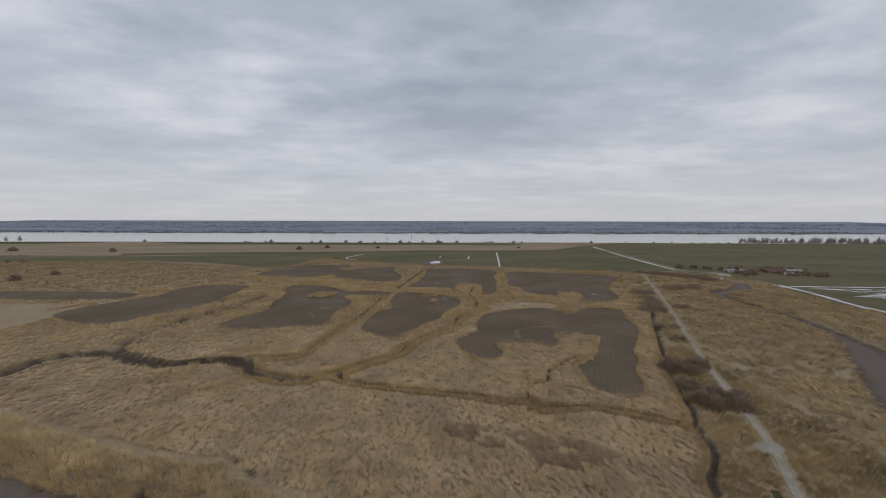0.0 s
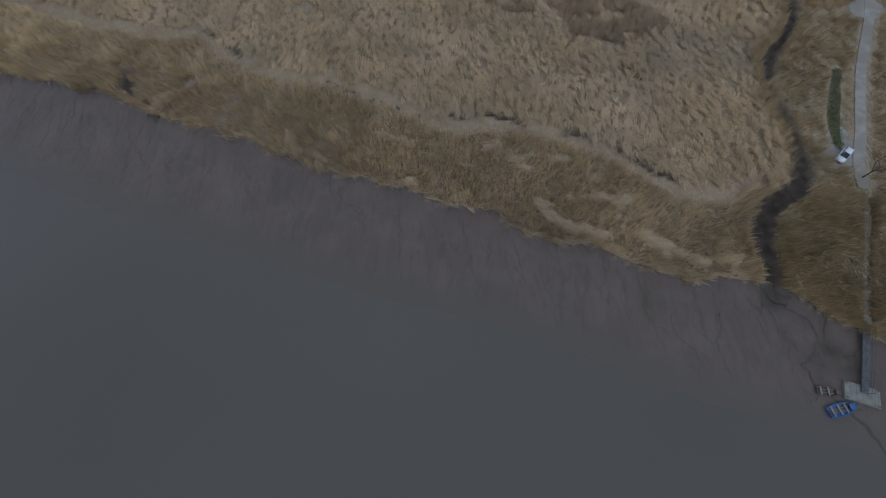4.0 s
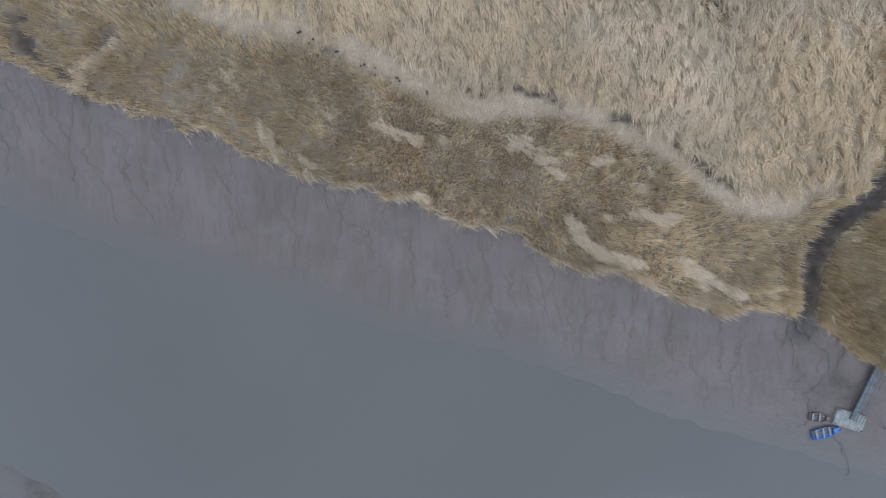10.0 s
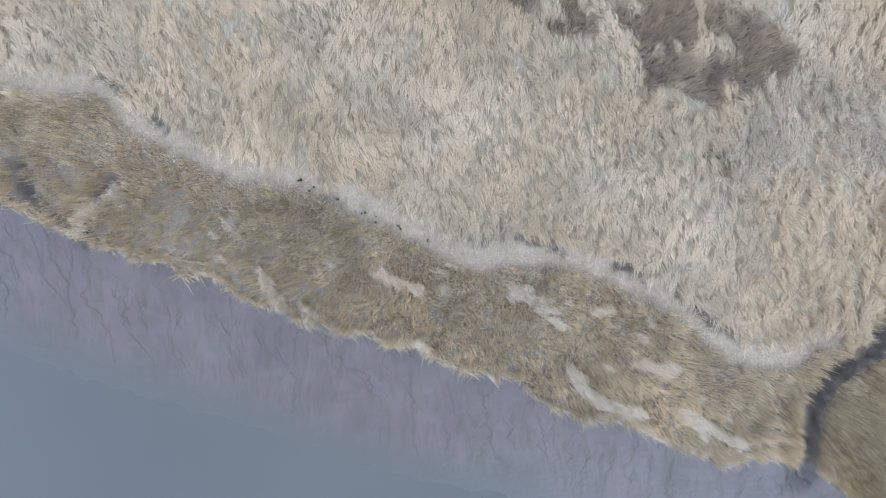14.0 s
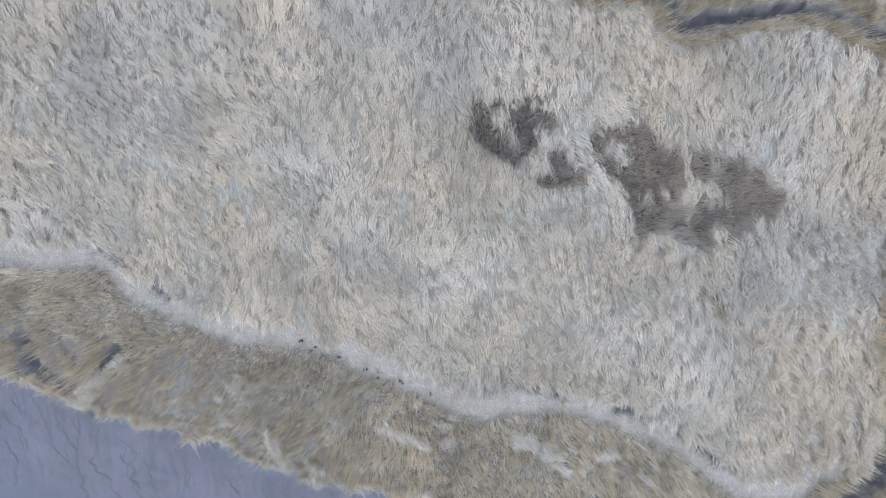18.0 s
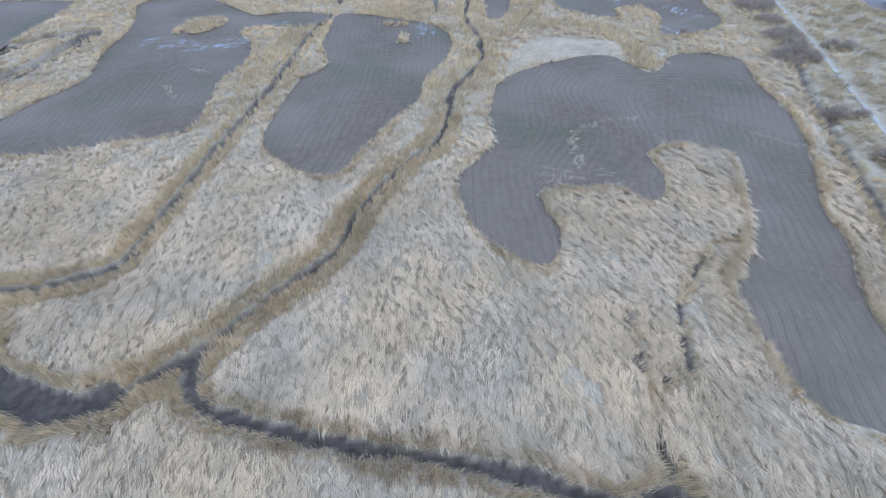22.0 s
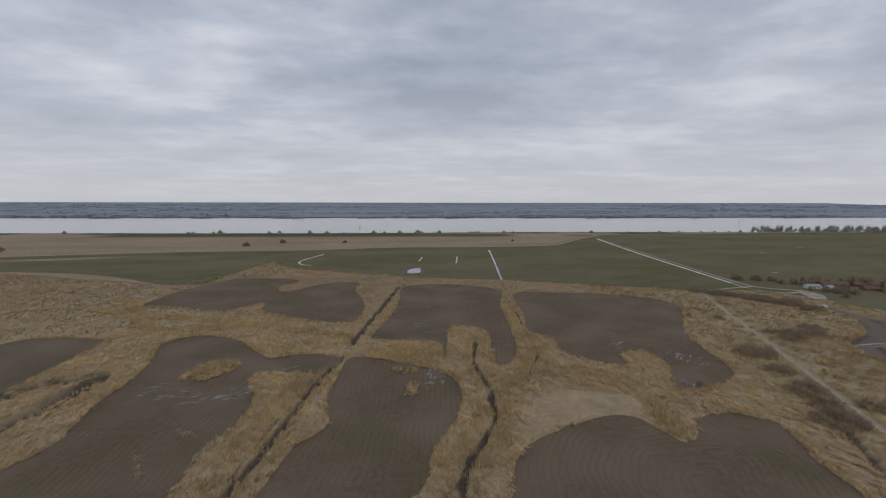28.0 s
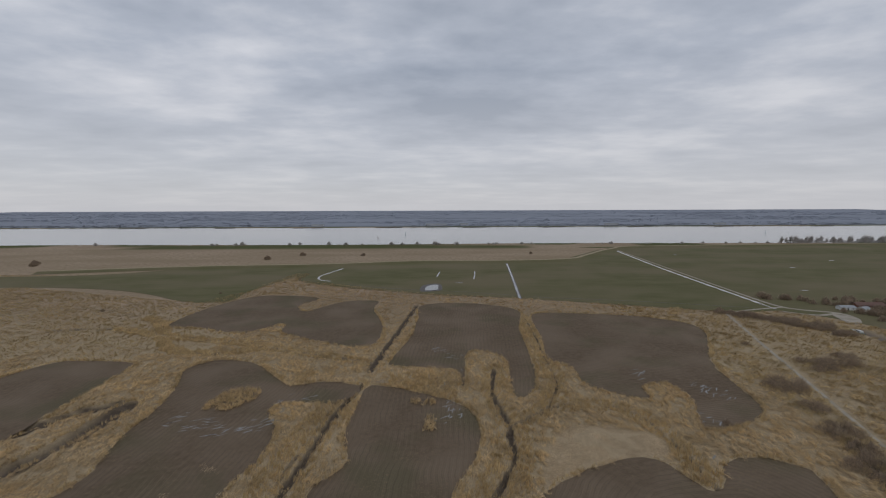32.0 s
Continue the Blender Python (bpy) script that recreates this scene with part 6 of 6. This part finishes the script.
ribbon("road", smooth([(262, 536), (290, 549), (333, 560)], 4), (2.6, 2.8), 0.40, TRACK, "concrete track joining the quay road", "track")
ribbon("road", smooth([(366, 536), (340, 530), (318, 545)], 4), (4.5, 3.0), 0.40, TRACK, "concrete loop beside the quay", "road")


sheet("pavement", smooth([(344, 503), (349, 519), (355, 531), (363, 531), (364, 518), (356, 505)], 3, True), 0.43, TRACK, "wide concrete apron behind the quay", "quay")


def build_barge():
    t = thing("barge", "small white and teal motor barge moored at the quay", "boat")
    bm = bmesh.new()
    L, B = 14.0, 3.6
    rings = []
    for i in range(9):
        u = i / 8
        w = B / 2 * (1 - max(0, (u - 0.6) / 0.4) ** 2 * 0.95) * (0.85 + 0.15 * min(1, u / 0.2))
        top = 1.2 + 0.5 * max(0, u - 0.6)
        rings.append([bm.verts.new(((u - 0.5) * L, s * w * k, z)) for s, k, z in ((-1, 1, top), (-1, 0.85, 0), (1, 0.85, 0), (1, 1, top))])
    for a, b in zip(rings[:-1], rings[1:]):
        for j in range(4):
            bm.faces.new((a[j], a[(j + 1) % 4], b[(j + 1) % 4], b[j]))
    bm.faces.new(rings[0]), bm.faces.new(rings[-1][::-1])
    bmesh.ops.recalc_face_normals(bm, faces=bm.faces)
    part("hull", bm, TEAL, t, "teal hull")
    bm = bmesh.new()
    slab(bm, -2.4, 0, 2.0, 4.6, 2.4, 1.7, 0, 0.08)
    cabin = part("cabin", bm, WALL_WHITE, t, "white cabin")
    for s in (-1, 1):
        bm = bmesh.new()
        slab(bm, -2.4, 1.21 * s, 2.25, 3.6, 0.04, 0.6)
        part("window", bm, DARK_GLASS, cabin)
    bm = bmesh.new()
    slab(bm, 2.2, 0, 1.42, 4.2, 2.2, 0.35, 0, 0.05)
    part("hatch", bm, WALL_WHITE, t, "white hatch cover")
    bm = bmesh.new()
    rod(bm, (0.3, 0, 1.3), (0.3, 0, 5.2), 0.07, 0.04)
    part("mast", bm, GALV, t)
    t.matrix_world = Matrix.Translation((327, 481, -1.0)) @ Matrix.Rotation(radians(78), 4, "Z")


TEAL = mat("teal_boat_paint", (0.10, 0.20, 0.22), (0.08, 0.16, 0.18), 1.0, 0.5)
build_barge()


# ---- dike, river marks and the far shore ----
def build_dike():
    line = smooth([(-620, 800), (-400, 848), (-202, 868), (-47, 903), (120, 906), (238, 928), (291, 986), (394, 1108), (520, 1168), (1200, 1210)], 10)
    d = np.gradient(line, axis=0)
    d /= np.linalg.norm(d, axis=1)[:, None]
    side = np.stack([-d[:, 1], d[:, 0]], 1)
    offs, zs = (-17, -5.5, 5.5, 17), (0.28, 2.9, 2.9, 0.28)
    n = len(line)
    v = [(*(p + s * o), z) for o, z in zip(offs, zs) for p, s in zip(line, side)]
    f = [(k * n + i, k * n + i + 1, (k + 1) * n + i + 1, (k + 1) * n + i) for k in range(3) for i in range(n - 1)]
    ob = mesh_object("ground", v, f, TURF)
    tagged(ob, "low grassy dike between meadow and outer reed land", "dike", "", "structure")
    ribbon("road", line[::2], (8.5, 7.5), 2.98, VERGE_STRAW, "pale dry verge and path along the dike's crest", "path")


build_dike()


def build_buoy(x, y, paint, label):
    t = thing("buoy", label, "buoy", group="river buoys")
    bm = bmesh.new()
    rod(bm, (0, 0, -0.5), (0, 0, 1.6), 1.7, 1.3, 12)
    part("float", bm, paint, t)
    bm = bmesh.new()
    rod(bm, (0, 0, 1.6), (0, 0, 6.5), 0.5, 0.3, 8)
    part("mast", bm, paint, t)
    bm = bmesh.new()
    rod(bm, (0, 0, 6.5), (0, 0, 8.0), 0.8, 0.7, 10)
    part("topmark", bm, paint, t)
    t.matrix_world = Matrix.Translation((x, y, -1.0))


build_buoy(-203, 1504, ROOF_RED, "red spar buoy floating in the wide river")
build_buoy(-130, 1700, TEAL, "green spar buoy floating in the wide river")
build_buoy(1203, 1681, TEAL, "dark spar buoy floating in the wide river")
for i, (x, l) in enumerate([(-1500, 120), (-1050, 90), (-640, 150), (-250, 130), (180, 140), (560, 120), (960, 90), (1400, 110), (1900, 120)]):
    t = thing("groyne", "low dark stone groyne reaching into the river", "groyne", group="groynes on the far shore")
    bm = bmesh.new()
    slab(bm, 0, 0, 0, l, 12, 2.6, 0.25, 0.8)
    part("stones", bm, CREEK_MUD, t)
    t.matrix_world = Matrix.Translation((x, 2190, -0.6))


def woods(n, y0, y1, h0, h1, seed):
    r = np.random.default_rng(seed)
    out = []
    y = r.uniform(y0, y1, n)
    x = r.uniform(-1, 1, n) * (y * 1.15 + 200)
    keep = vnoise(x, y * 4, 520, 40) > 0.5
    for a, b in zip(x[keep], y[keep]):
        z = max(0, (b - 2300) / 2500 * 62)
        h = r.uniform(h0, h1)
        out.append(twig_cloud(r, h * 6, h * 1.6, h, 18, h * 0.34) + np.array([a, b, z]))
    return np.concatenate(out)


# haze over the far woods is put into their pale blue-grey base
WOODS = mat("haze_blue_woods", (0.25, 0.27, 0.318), (0.228, 0.248, 0.292), 0.01, 0.95, island=0.06, thin=0.5)
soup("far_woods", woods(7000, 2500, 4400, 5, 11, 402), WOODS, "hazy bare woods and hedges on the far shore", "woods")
# nearer hedges: same blue-grey haze tint in the base, only deeper
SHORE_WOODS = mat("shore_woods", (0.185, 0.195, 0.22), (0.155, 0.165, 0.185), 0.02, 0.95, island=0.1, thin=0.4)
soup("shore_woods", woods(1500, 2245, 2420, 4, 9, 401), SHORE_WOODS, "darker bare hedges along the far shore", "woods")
# far walls are greyed in their base colour to stand for haze
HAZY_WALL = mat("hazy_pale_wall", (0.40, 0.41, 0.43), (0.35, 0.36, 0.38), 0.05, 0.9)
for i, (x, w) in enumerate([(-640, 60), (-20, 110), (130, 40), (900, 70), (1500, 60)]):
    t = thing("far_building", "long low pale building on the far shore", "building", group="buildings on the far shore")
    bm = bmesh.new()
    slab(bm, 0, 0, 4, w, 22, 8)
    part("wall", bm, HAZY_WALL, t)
    bm = bmesh.new()
    slab(bm, 0, 0, 9, w + 2, 24, 2, 0, 0.6)
    part("roof", bm, ROOF_GREY, t)
    t.matrix_world = Matrix.Translation((x, 2330 + (i % 3) * 40, 0.5))
